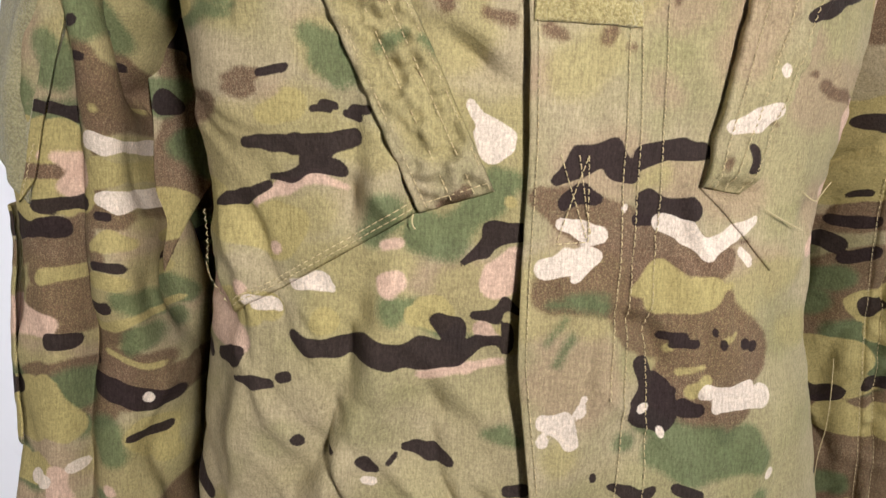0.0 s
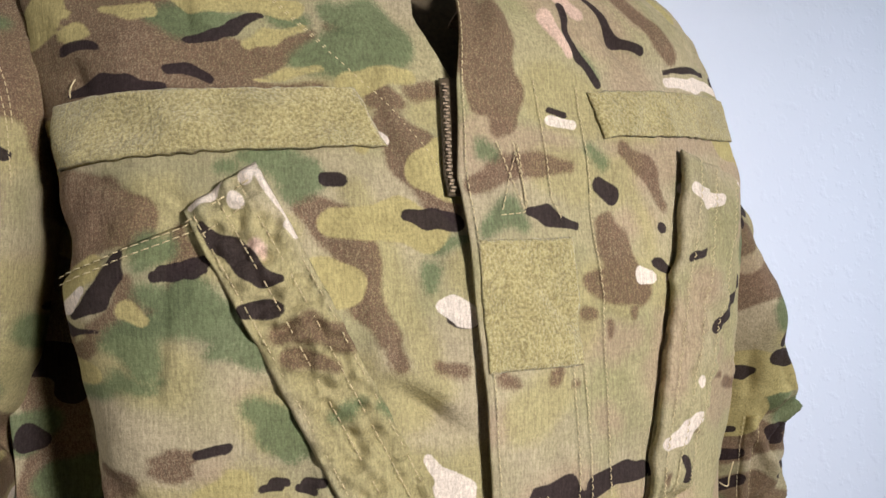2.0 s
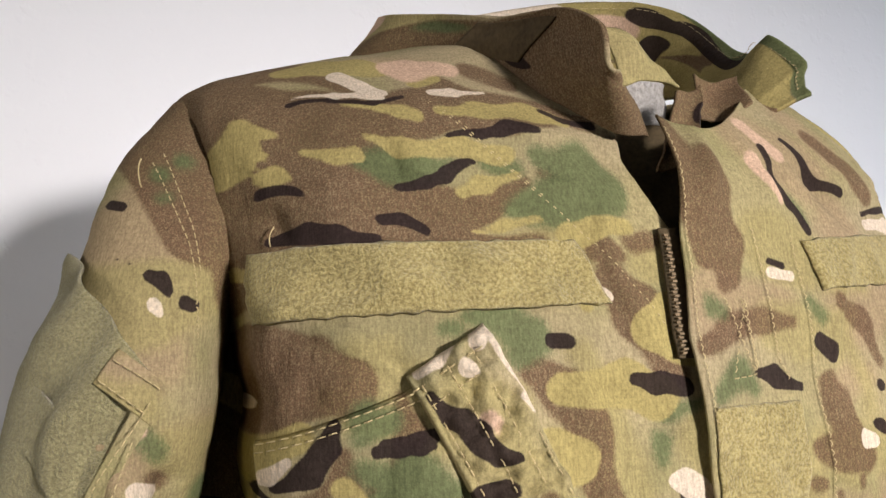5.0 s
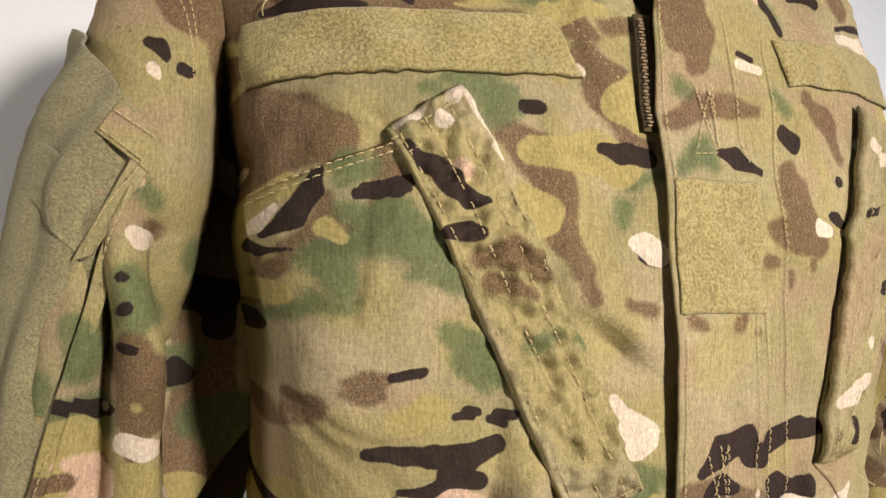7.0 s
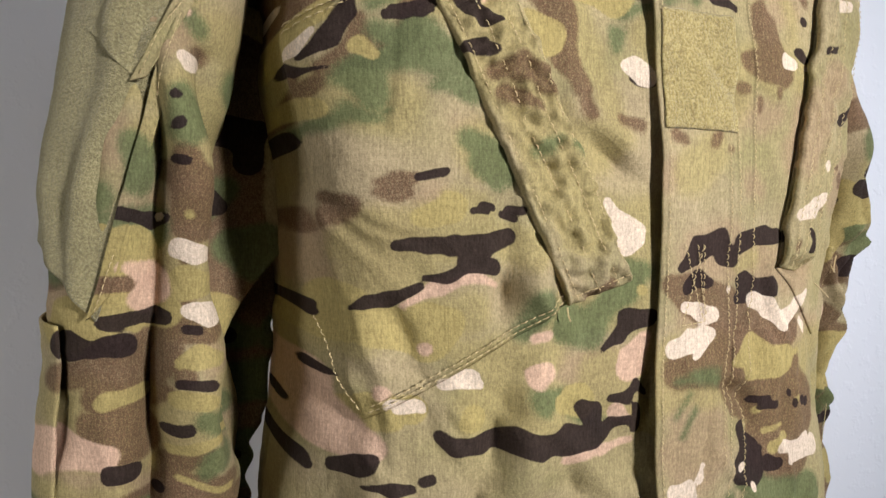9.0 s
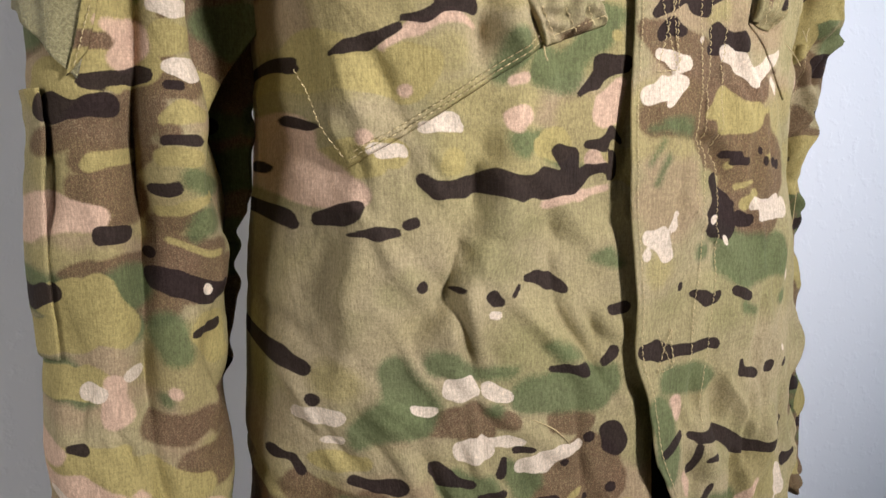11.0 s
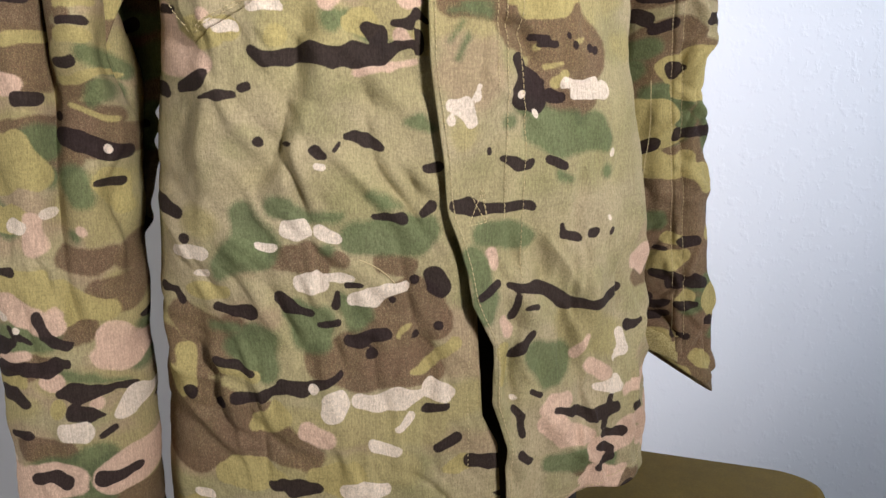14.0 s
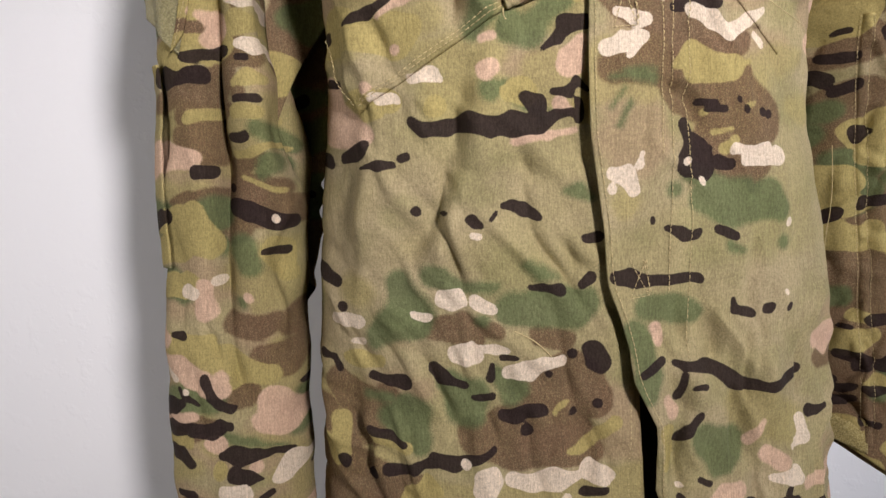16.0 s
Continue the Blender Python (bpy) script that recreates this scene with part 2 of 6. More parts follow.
def part(name, bm, mat, parent=None, label="", smooth=True):
    me = bpy.data.meshes.new(name)
    bm.to_mesh(me)
    bm.free()
    me.polygons.foreach_set("use_smooth", np.full(len(me.polygons), smooth))
    me.materials.append(mat)
    ob = new(name, me)
    if parent is not None:
        ob.parent = parent
    if label:
        tagged(ob, label)
    return ob


def thing(name, label, category, place=(0, 0, 0)):
    ob = new(name)
    ob.location = place
    ob.empty_display_size = 0.05
    return tagged(ob, label, category)


def box_bm(x0, y0, z0, x1, y1, z1, bevel=0.0):
    bm = bmesh.new()
    bmesh.ops.create_cube(bm, size=1.0, matrix=Matrix.Translation(((x0 + x1) / 2, (y0 + y1) / 2, (z0 + z1) / 2)) @ Matrix.Diagonal((x1 - x0, y1 - y0, z1 - z0, 1)))
    if bevel:
        bmesh.ops.bevel(bm, geom=list(bm.edges), offset=bevel, segments=3, affect="EDGES", profile=0.5)
    return bm


# ---- the room ----
def room():
    for name, b in (
        ("wall_north", (-2.9, 0.80, 0, 3.3, 0.92, 2.4)), ("wall_south", (-2.9, -4.32, 0, 3.3, -4.2, 2.4)),
        ("wall_west", (-3.02, -4.32, 0, -2.9, 0.92, 2.4)), ("wall_east", (3.3, -4.32, 0, 3.42, 0.92, 2.4)),
    ):
        tagged(part(name, box_bm(*b), WALL, smooth=False), "off-white painted wall with fine orange-peel texture", "wall", kind="structure")
    tagged(part("floor", box_bm(-3.02, -4.32, -0.1, 3.42, 0.92, 0), FLOOR, smooth=False), "grey carpeted floor of the room", "floor", kind="structure")
    tagged(part("ceiling", box_bm(-3.02, -4.32, 2.4, 3.42, 0.92, 2.5), CEIL, smooth=False), "plain white painted ceiling", "ceiling", kind="structure")


room()

# ---- the form of the jacket: rounded cross-sections up the trunk ----
# height, centre, front, reach to either side, squareness of either side
TRUNK = (
    (0.40, 0.050, 0.402, 0.190, 0.176, 2.6, 2.6),
    (0.62, 0.050, 0.374, 0.180, 0.170, 2.9, 2.7),
    (0.68, 0.045, 0.364, 0.172, 0.168, 3.2, 2.6),
    (0.75, 0.040, 0.356, 0.160, 0.162, 3.6, 2.5),
    (0.80, 0.040, 0.352, 0.157, 0.164, 4.0, 2.4),
    (0.86, 0.030, 0.348, 0.150, 0.190, 4.6, 2.35),
    (0.92, 0.020, 0.346, 0.147, 0.211, 4.8, 2.4),
    (0.97, 0.020, 0.350, 0.152, 0.213, 4.4, 2.4),
    (1.02, 0.030, 0.362, 0.172, 0.193, 3.5, 2.4),
    (1.05, 0.040, 0.378, 0.202, 0.171, 3.1, 2.4),
    (1.073, 0.050, 0.400, 0.213, 0.150, 2.8, 2.3),
    (1.087, 0.053, 0.412, 0.196, 0.120, 2.5, 2.2),
    (1.098, 0.055, 0.422, 0.150, 0.097, 2.2, 2.1),
    (1.106, 0.057, 0.430, 0.096, 0.076, 2.0, 2.0),
)


def smooth_table(rows, lo, hi, step_m=0.002, soft=0.012):
    t = np.array(rows)
    zs = np.arange(lo, hi + step_m, step_m)
    cols = []
    for n in range(1, t.shape[1]):
        order = np.argsort(t[:, 0])
        v = np.interp(zs, t[order, 0], t[order, n])
        k = int(3 * soft / step_m)
        w = np.exp(-0.5 * (np.arange(-k, k + 1) * step_m / soft) ** 2)
        v = np.convolve(np.pad(v, k, mode="edge"), w / w.sum(), mode="valid")
        cols.append(v)
    return zs, cols


TRUNK_Z, TRUNK_C = smooth_table(TRUNK, 0.38, 1.12, soft=0.008)


def trunk(z):
    cx, yf, *rest = (np.interp(z, TRUNK_Z, c) for c in TRUNK_C)
    return [cx, yf, 0.50 + 0 * cx, *rest]


class Folds:
    """Ridges (height above zero) and creases (below) along segments, in millimetres."""

    def __init__(self):
        self.list = []

    def __call__(self, x0, z0, x1, z1, width, height):
        self.list.append(tuple(v / 1000.0 for v in (x0, z0, x1, z1, width, height)))

    def many(self, seed, x0, x1, z0, z1, count, lean, spread, height):
        """Small creases by chance, leaning about so many degrees from the upright."""
        rnd = random.Random(seed)
        for n in range(count):
            x, z, a = rnd.uniform(x0, x1), rnd.uniform(z0, z1), math.radians(lean + rnd.uniform(-spread, spread))
            ln, h = rnd.uniform(14, 38), height * rnd.uniform(0.4, 1.0) * (1 if n % 2 else -1)
            self(x - ln * math.sin(a), z + ln * math.cos(a), x + ln * math.sin(a), z - ln * math.cos(a), rnd.uniform(2.6, 5.5), h)

    def at(self, x, z):
        out = np.zeros(np.shape(x))
        wx, wz = x + 0.004 * wave(x, z, 0.03, 11), z + 0.004 * wave(x, z, 0.03, 12)
        for x0, z0, x1, z1, w, h in self.list:
            d, t = along(wx, wz, x0, z0, x1, z1)
            out = out + 1.3 * h * np.exp(-((d / w) ** 2)) * (0.25 + 0.75 * np.sin(np.pi * np.clip(t, 0.02, 0.98)))
        return out


right_folds, left_folds, sleeve_folds, far_sleeve_folds = Folds(), Folds(), Folds(), Folds()


def crumple(x, z, seed):
    return 0.0020 * wave(x, z, 0.035, seed) + 0.0012 * wave(x, z * 0.6, 0.014, seed + 1) + 0.00035 * wave(x, z, 0.006, seed + 2)


def edge_x(z):
    """The free edge of the overlapping placket."""
    return np.interp(z, (0.40, 0.490, 0.507, 0.524, 0.562, 0.590, 0.609, 0.630, 0.648, 0.682, 0.738, 0.785, 0.828, 0.870, 0.931, 0.960, 0.995, 1.024, 1.05, 1.105),
                     (0.084, 0.0823, 0.0763, 0.0709, 0.0718, 0.0585, 0.0562, 0.0497, 0.0435, 0.0402, 0.0325, 0.0325, 0.0332, 0.0316, 0.0272, 0.0235, 0.0260, 0.0278, 0.030, 0.034))


def under_x(z):
    """The edge of the front beneath it."""
    return np.interp(z, (0.40, 0.488, 0.51, 0.548, 0.60, 0.66, 0.95, 1.0, 1.060), (0.086, 0.080, 0.069, 0.066, 0.064, 0.063, 0.046, 0.037, 0.016))


def place(x, z, side, off=0.0, plainly=False):
    """A place on the front of the jacket at x and height z, off metres proud of the cloth, and the way out of it.
    side: 'r' the front beneath, 'l' the front with the placket."""
    cx, yf, cy, al, ar, nl, nr = trunk(z)
    d = x - cx
    a, n = np.where(d < 0, al, ar), np.where(d < 0, nl, nr)
    c = np.clip(np.abs(d) / a, 0, 0.9999) ** (n / 2)
    s = np.sqrt(1 - c * c)
    y = cy - (cy - yf) * s ** (2 / n)
    # the way out, from the curve's slope
    nx = np.sign(d) * (np.clip(np.abs(d) / a, 0, 1) ** (n - 1)) / a
    ny = -(np.maximum(s, 1e-3) ** (2 * (n - 1) / n)) / (cy - yf)
    ln = np.hypot(nx, ny)
    nx, ny = nx / ln, ny / ln
    rise = off
    if not plainly:
        if side == "r":
            rise = rise + right_folds.at(x, z) + crumple(x, z, 20)
        else:
            e = x - edge_x(z)
            lift = 0.0095 + 0.005 * step(0.66, 0.56, z) + 0.004 * step(0.99, 1.04, z)
            rise = rise + left_folds.at(x, z) + crumple(x, z, 40) + lift * np.exp(-np.maximum(e, 0) / 0.045)
    return np.stack([x + nx * rise, y + ny * rise, z + 0 * x], -1)


def side_sheet(side, zs, front_cols=230, back_cols=40):
    """Half of the trunk, from its front edge round to the middle of the back."""
    z = zs[:, None]
    x_edge = (under_x if side == "r" else edge_x)(z)
    cx, yf, cy, al, ar, nl, nr = trunk(z)
    a, n = (al, nl) if side == "r" else (ar, nr)
    sign = -1.0 if side == "r" else 1.0
    t = np.linspace(0, 1, front_cols)[None, :]
    x_far = cx + sign * a * np.sin(np.pi / 2 * 0.995) ** (2 / n)
    # blend: even spacing from the edge, closing up towards the side
    ease = np.sin(np.pi / 2 * t) ** (2 / np.mean(n) * 1.0)
    x = x_edge + (x_far - x_edge) * np.clip(ease * 0.55 + np.sin(np.pi / 2 * t) * 0.45, 0, 1)
    # the neck is cut lower in front
    crest = 1.106 - 0.060 * np.exp(-(((x - 0.052) / 0.062) ** 2))
    z2 = np.where(z > 0.95, 0.95 + (z - 0.95) * (crest - 0.95) / 0.156, z) + 0 * x
    p = place(x, z2, side)
    # the back: a rounder curve
    ang = np.linspace(0, np.pi / 2, back_cols)[None, 1:]
    bx = cx + sign * a * np.cos(ang) ** (2 / 2.6)
    by = cy + 0.125 * np.minimum(1, (1.13 - z) / 0.09) * np.sin(ang) ** (2 / 2.6)
    last = p[:, -1:, :]
    back = np.stack([bx, by, z + 0 * bx], -1)
    k = np.linspace(1, 0, back_cols - 1)[None, :, None] ** 3
    back = back + (last - np.stack([cx + sign * a, cy, z], -1)) * k
    return np.concatenate([p, back], 1)


LOW_HEM = 0.432
jacket = thing("camouflage_jacket", "worn camouflage combat jacket in printed ripstop cloth, buttoned over a form", "jacket", (0.05, 0.5, 0.43))
HOME = Matrix.Translation((-0.05, -0.5, -0.43))


def adopt(ob, label=""):
    ob.parent = jacket
    ob.matrix_parent_inverse = HOME
    if label:
        tagged(ob, label)
    return ob


right_print, left_print, sleeve_print, far_print = Print(), Print(), Print(), Print()
flap_print, far_flap_print, collar_print, pocket_print = Print(), Print(), Print(), Print()


def trunk_halves():
    zs = np.concatenate([np.arange(0.43, 1.04, 0.0021), np.arange(1.04, 1.106, 0.0013)])
    for side, name, pr in (("r", "right_front_panel", right_print), ("l", "left_front_panel", left_print)):
        p = side_sheet(side, zs)
        if side == "l":
            # the hem hangs unevenly
            sag = 0.010 * wave(p[:, :, 0], p[:, :, 1], 0.05, 71) * step(0.52, 0.43, p[:, :, 2])
            p[:, :, 2] += sag
        inks = pr.fields(p[:, :, 0], p[:, :, 2])
        adopt(grid_mesh(name, p, CLOTH, inks, solid=0.0011))


# sleeves: height, centre x, centre y, half-width, half-depth
SLEEVE = (
    (0.40, -0.190, 0.490, 0.044, 0.052), (0.50, -0.193, 0.492, 0.046, 0.054), (0.56, -0.193, 0.492, 0.047, 0.055),
    (0.62, -0.193, 0.495, 0.047, 0.055), (0.70, -0.189, 0.497, 0.049, 0.058), (0.78, -0.183, 0.484, 0.050, 0.060),
    (0.84, -0.178, 0.474, 0.051, 0.060), (0.90, -0.169, 0.465, 0.049, 0.060), (0.95, -0.160, 0.462, 0.046, 0.060),
    (1.00, -0.150, 0.466, 0.042, 0.056), (1.03, -0.149, 0.470, 0.036, 0.048), (1.055, -0.149, 0.474, 0.023, 0.036),
    (1.073, -0.145, 0.476, 0.010, 0.020),
)
FAR_SLEEVE = (
    (0.462, 0.311, 0.600, 0.043, 0.046), (0.60, 0.302, 0.600, 0.042, 0.050), (0.70, 0.286, 0.588, 0.043, 0.052),
    (0.758, 0.279, 0.572, 0.046, 0.053), (0.80, 0.272, 0.556, 0.049, 0.056), (0.836, 0.262, 0.538, 0.050, 0.058),
    (0.882, 0.240, 0.512, 0.046, 0.062), (0.93, 0.213, 0.492, 0.040, 0.060), (0.98, 0.192, 0.482, 0.034, 0.052), (1.02, 0.184, 0.476, 0.026, 0.042), (1.05, 0.176, 0.474, 0.012, 0.022),
)


def sleeve_place(table, folds, ang, z, off=0.0, n=2.3, skew=0.0):
    """ang 0 is the right side, rising through the front (-y) to the left at pi."""
    zs, cols = smooth_table(table, 0.39, 1.10, soft=0.010)
    cx, cy, a, b = (np.interp(z, zs, c) for c in cols)
    ca, sa = np.cos(ang), np.sin(ang)
    cx, a = cx + skew * a, a * (1 - skew * np.sign(ca))
    a = np.where((ca > 0) & (skew == 0), a * (1 - 0.52 * step(0.72, 0.82, z) * step(1.03, 0.97, z)), a)
    x = cx + a * np.sign(ca) * np.abs(ca) ** (2 / n)
    y = cy - b * np.sign(sa) * np.abs(sa) ** (2 / n)
    rise = off + np.where(sa > -0.3, folds.at(x, z), 0) * step(-0.3, 0.1, sa) + crumple(x + ang * 0.02, z, 60)
    ln = np.hypot(ca / a, sa / b)
    return np.stack([x + rise * ca / a / ln, y - rise * sa / b / ln, z + 0 * x], -1)


def sleeves():
    ang = np.linspace(0, 2 * np.pi, 241)[None, :-1]
    zs = np.concatenate([np.arange(0.40, 1.03, 0.0022), np.arange(1.03, 1.070, 0.0016)])[:, None]
    p = sleeve_place(SLEEVE, sleeve_folds, ang, zs + 0 * ang)
    inks = sleeve_print.fields(p[:, :, 0] + 0.5 * np.maximum(p[:, :, 1] - 0.50, 0), p[:, :, 2])
    adopt(grid_mesh("sleeve", p, CLOTH, inks, solid=0.0010, closed=True))
    zs = np.concatenate([np.arange(0.462, 1.03, 0.0022), np.arange(1.03, 1.050, 0.0016)])[:, None]
    p = sleeve_place(FAR_SLEEVE, far_sleeve_folds, ang, zs + 0 * ang, 0.0, 1.7, 0.35)
    cut = step(0.56, 0.462, p[:, :, 2])
    p[:, :, 2] -= cut * (p[:, :, 0] - 0.313) * 0.75
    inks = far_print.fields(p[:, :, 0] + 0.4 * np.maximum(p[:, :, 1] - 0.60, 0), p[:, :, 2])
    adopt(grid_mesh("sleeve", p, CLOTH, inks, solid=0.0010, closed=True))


def patch(name, side, corners, off, mat, pr=None, rows=60, cols=60, thick=0.0012, bulge=0.0, ragged=0.0, seed=0, folds=None, label=""):
    """A piece sewn on the front: corners (x, z) as lower left, lower right, upper right, upper left."""
    (ax, az), (bx, bz), (cx, cz), (dx, dz) = corners
    u, v = np.linspace(0, 1, cols)[None, :], np.linspace(0, 1, rows)[:, None]
    x = (1 - v) * ((1 - u) * ax + u * bx) + v * ((1 - u) * dx + u * cx)
    z = (1 - v) * ((1 - u) * az + u * bz) + v * ((1 - u) * dz + u * cz)
    rim = np.minimum(np.minimum(u, 1 - u), np.minimum(v, 1 - v))
    if ragged:
        near = np.exp(-rim / 0.03)
        x = x + near * ragged * wave(x, z, 0.004, 80 + seed)
        z = z + near * ragged * wave(x, z, 0.004, 81 + seed)
    rise = off + bulge * np.sin(np.pi * u) ** 0.7 * np.sin(np.pi * v) ** 0.4
    if folds is not None:
        rise = rise + folds(u, v)
    rise = rise - 0.6 * off * np.exp(-rim / 0.012)
    p = place(x, z, side, rise)
    inks = pr.fields(x, z) if pr is not None else None
    ob = grid_mesh(name, p, mat, inks, solid=thick)
    adopt(ob, label)
    return ob


def stitches(points, side=None, off=0.0012, length=0.0025, gap=0.0009, wide=0.00024, surface=None, name="stitching", parent=None):
    """A row of thread stitches along a line on the front."""
    verts, faces = [], []
    pts = np.array(points, float) / 1000.0
    seg = np.hypot(*(pts[1:] - pts[:-1]).T)
    total, walked = seg.sum(), np.r_[0, np.cumsum(seg)]
    s = np.arange(0, total - length, length + gap)
    a = np.stack([np.interp(s, walked, pts[:, n]) for n in (0, 1)], -1)
    b = np.stack([np.interp(s + length, walked, pts[:, n]) for n in (0, 1)], -1)
    put = surface or (lambda x, z, o: place(x, z, side, o))
    p, q, mid = put(a[:, 0], a[:, 1], off - 0.0003), put(b[:, 0], b[:, 1], off - 0.0003), put((a[:, 0] + b[:, 0]) / 2, (a[:, 1] + b[:, 1]) / 2, off + 0.0005)
    for e, m, f in zip(p, mid, q):
        d = f - e
        d = d / (np.linalg.norm(d) + 1e-9)
        sidew = np.cross(d, (0, -1, 0))
        sidew = sidew / (np.linalg.norm(sidew) + 1e-9) * wide
        out = np.cross(sidew, d)
        out = out / (np.linalg.norm(out) + 1e-9) * wide * 0.6
        if out[1] > 0:
            out = -out
        n = len(verts)
        for c in (e, m, f):
            verts += [tuple(c - sidew), tuple(c + out), tuple(c + sidew)]
        faces += [(n, n + 1, n + 4, n + 3), (n + 1, n + 2, n + 5, n + 4), (n + 3, n + 4, n + 7, n + 6), (n + 4, n + 5, n + 8, n + 7)]
    me = bpy.data.meshes.new(name)
    me.from_pydata(verts, [], faces)
    me.materials.append(THREAD)
    ob = new(name, me)
    return adopt(ob)



# ---- where the blots of the print lie ----
right_print("brown", -130, 1075, 6.32, -107, 1077, 6.14, -91, 1064, 4.72)
right_print("brown", -51, 1064, 5.19, -28, 1052, 5.54, 6, 1046, 4.05)
right_print("brown", -38, 1076, 3.78, -20, 1066, 4.21)
right_print("tan", -70, 1080, 5.5, -54, 1076, 4.31)
right_print("brown", -155, 1066, 16.6, -132, 1049, 17, -103, 1045, 13.6, -81, 1044, 11.7, -60, 1051, 10.4, -42, 1045, 5.36, -30, 1042, 3.41, -13, 1043, 1.97)
right_print("brown", -137, 1032, 14.2, -121, 1024, 14.7, -104, 1017, 13.6, -85, 1012, 12.6, -72, 1009, 10.9, -57, 1006, 7.23, -46, 1010, 5.01, -30, 1016, 2.31)
right_print("brown", -138, 1007, 14.1, -118, 999, 11.7, -89, 998, 8.99, -69, 995, 5.56, -47, 994, 3.13, -25, 996, 1.13)
right_print("moss", -131, 1048, 2.6, -132, 1038, 5.14, -135, 1031, 6.19, -140, 1035, 4.74)
right_print("moss", -129, 1044, 3.6, -120, 1042, 1.26)
right_print("moss", -133, 1035, 5.65, -124, 1032, 1.75)
right_print("moss", -126, 1023, 1.98, -120, 1022, 3.16, -113, 1021, 1.44)
right_print("moss", -110, 1032, 1.22, -99, 1029, 2.15, -91, 1030, 3.32)
right_print("green", -90, 1027, 3.77, -80, 1025, 6.06, -71, 1025, 6.51, -63, 1023, 3.71, -56, 1025, 1.86)
right_print("moss", -86, 1038, 0.962, -73, 1033, 2.84, -53, 1032, 3.78, -35, 1030, 3.78)
right_print("green", -42, 1026, 2.34, -33, 1023, 3.27)
right_print("green", -21, 1027, 4.74, -6, 1025, 8.59, 2, 1015, 8.53, -18, 1009, 8.32, -28, 1007, 5.04, -37, 1007, 2.73)
right_print("moss", -5, 1000, 3.7, -15, 997, 4.58, 8, 1002, 2.82)
right_print("moss", -114, 1075, 2.75, -97, 1079, 5.49, -80, 1077, 5.93, -73, 1075, 3.2)
right_print("cream", -93, 1070, 4.23, -84, 1063, 3.08, -75, 1060, 1.77)
right_print("cream", -110, 1058, 0.516, -96, 1058, 1.27, -78, 1058, 2.02)
right_print("dark", -112, 1055, 1.28, -98, 1055, 1.01, -83, 1054, 1.25, -68, 1057, 1)
right_print("moss", -94, 1053, 0.752, -80, 1051, 1.24, -72, 1049, 2.21, -65, 1047, 2.2)
right_print("pink", -70, 1077, 3.76, -61, 1075, 5.32, -46, 1075, 4.25)
right_print("moss", -60, 1067, 3.1, -51, 1068, 2.08)
right_print("brown", -55, 1072, 2.37)
right_print("cream", -56, 1060, 1.52, -46, 1060, 1.77, -34, 1061, 1.02)
right_print("moss", -55, 1050, 2.21, -41, 1050, 2.96, -22, 1048, 3.96, -7, 1045, 2.98)
right_print("dark", -57, 1037, 1.19, -43, 1039, 1.68, -33, 1041, 3.15, -21, 1039, 1.46)
right_print("dark", -16, 1050, 1.25, -7, 1046, 1.74, 8, 1045, 2.26)
right_print("dark", -77, 1016, 1.83, -67, 1018, 2.53, -58, 1021, 3, -47, 1026, 1.63)
right_print("moss", -55, 1014, 1.6, -45, 1017, 2.3, -33, 1020, 1.63)
right_print("brown", -7, 993, 3.67, -1, 991, 4.15)
right_print("brown", 8, 996, 2.34, 16, 998, 2.83)
right_print("brown", -22, 1020, 2.57, -13, 1019, 2.12)
right_print("dark", -126, 1017, 2.21, -111, 1016, 1.89)
right_print("dark", -123, 997, 1.89, -110, 999, 4.15, -100, 996, 4.53, -89, 995, 3.13)
right_print("dark", -84, 1003, 2.03, -77, 1003, 2.48, -70, 1000, 2.46)
right_print("dark", -65, 993, 0.888, -51, 994, 1.11)
right_print("moss", -51, 999, 0.897, -40, 1002, 1.58, -26, 1002, 1.14)
right_print("brown", -135, 998, 4.87, -134, 977, 6.03)
right_print("brown", -122, 956, 7.61, -108, 957, 4.68)
right_print("tan", -129, 949, 7.98, -116, 943, 11, -103, 944, 5.43)
right_print("tan", -127, 931, 5.22, -122, 933, 4.27)
right_print("moss", -135, 989, 2.15, -129, 986, 2.09)
right_print("olive", -95, 955, 6.3, -87, 955, 5.03, -93, 949, 5.22)
right_print("cream", -130, 937, 4.2, -133, 937, 4.04)
right_print("green", -67, 961, 2.12, -62, 961, 2.76)
right_print("moss", -125, 918, 6.03, -112, 926, 3.75, -129, 913, 4.82)
right_print("dark", -102, 931, 1.86, -104, 923, 3.09, -108, 914, 2.89, -115, 909, 2.1)
right_print("cream", -112, 918, 1.46, -118, 912, 2.32, -121, 910, 1.06)
right_print("green", -93, 934, 5.35, -86, 932, 3.7, -95, 926, 2.46)
right_print("brown", -100, 921, 2.46, -99, 913, 3.27, -106, 903, 4.54)
right_print("brown", -89, 910, 4.07, -80, 916, 3.26, -78, 928, 3.69, -81, 938, 2.48)
right_print("moss", -99, 911, 3.27, -94, 907, 2.04)
right_print("dark", -89, 922, 2.04, -81, 923, 3.27, -72, 923, 1.64)
right_print("green", -89, 905, 5.3, -77, 911, 8.15, -69, 904, 6.54)
right_print("green", -96, 899, 8.6, -92, 891, 5.32)
right_print("moss", -111, 887, 3.78, -126, 890, 3.98)
right_print("green", -130, 877, 2.31, -118, 878, 2.38, -107, 880, 2.51, -101, 884, 2.9, -94, 883, 2.06, -88, 882, 1.23)
right_print("brown", -91, 854, 1.88, -85, 854, 3.33, -80, 854, 2.08)
right_print("dark", -76, 857, 1.86, -66, 857, 2.08)
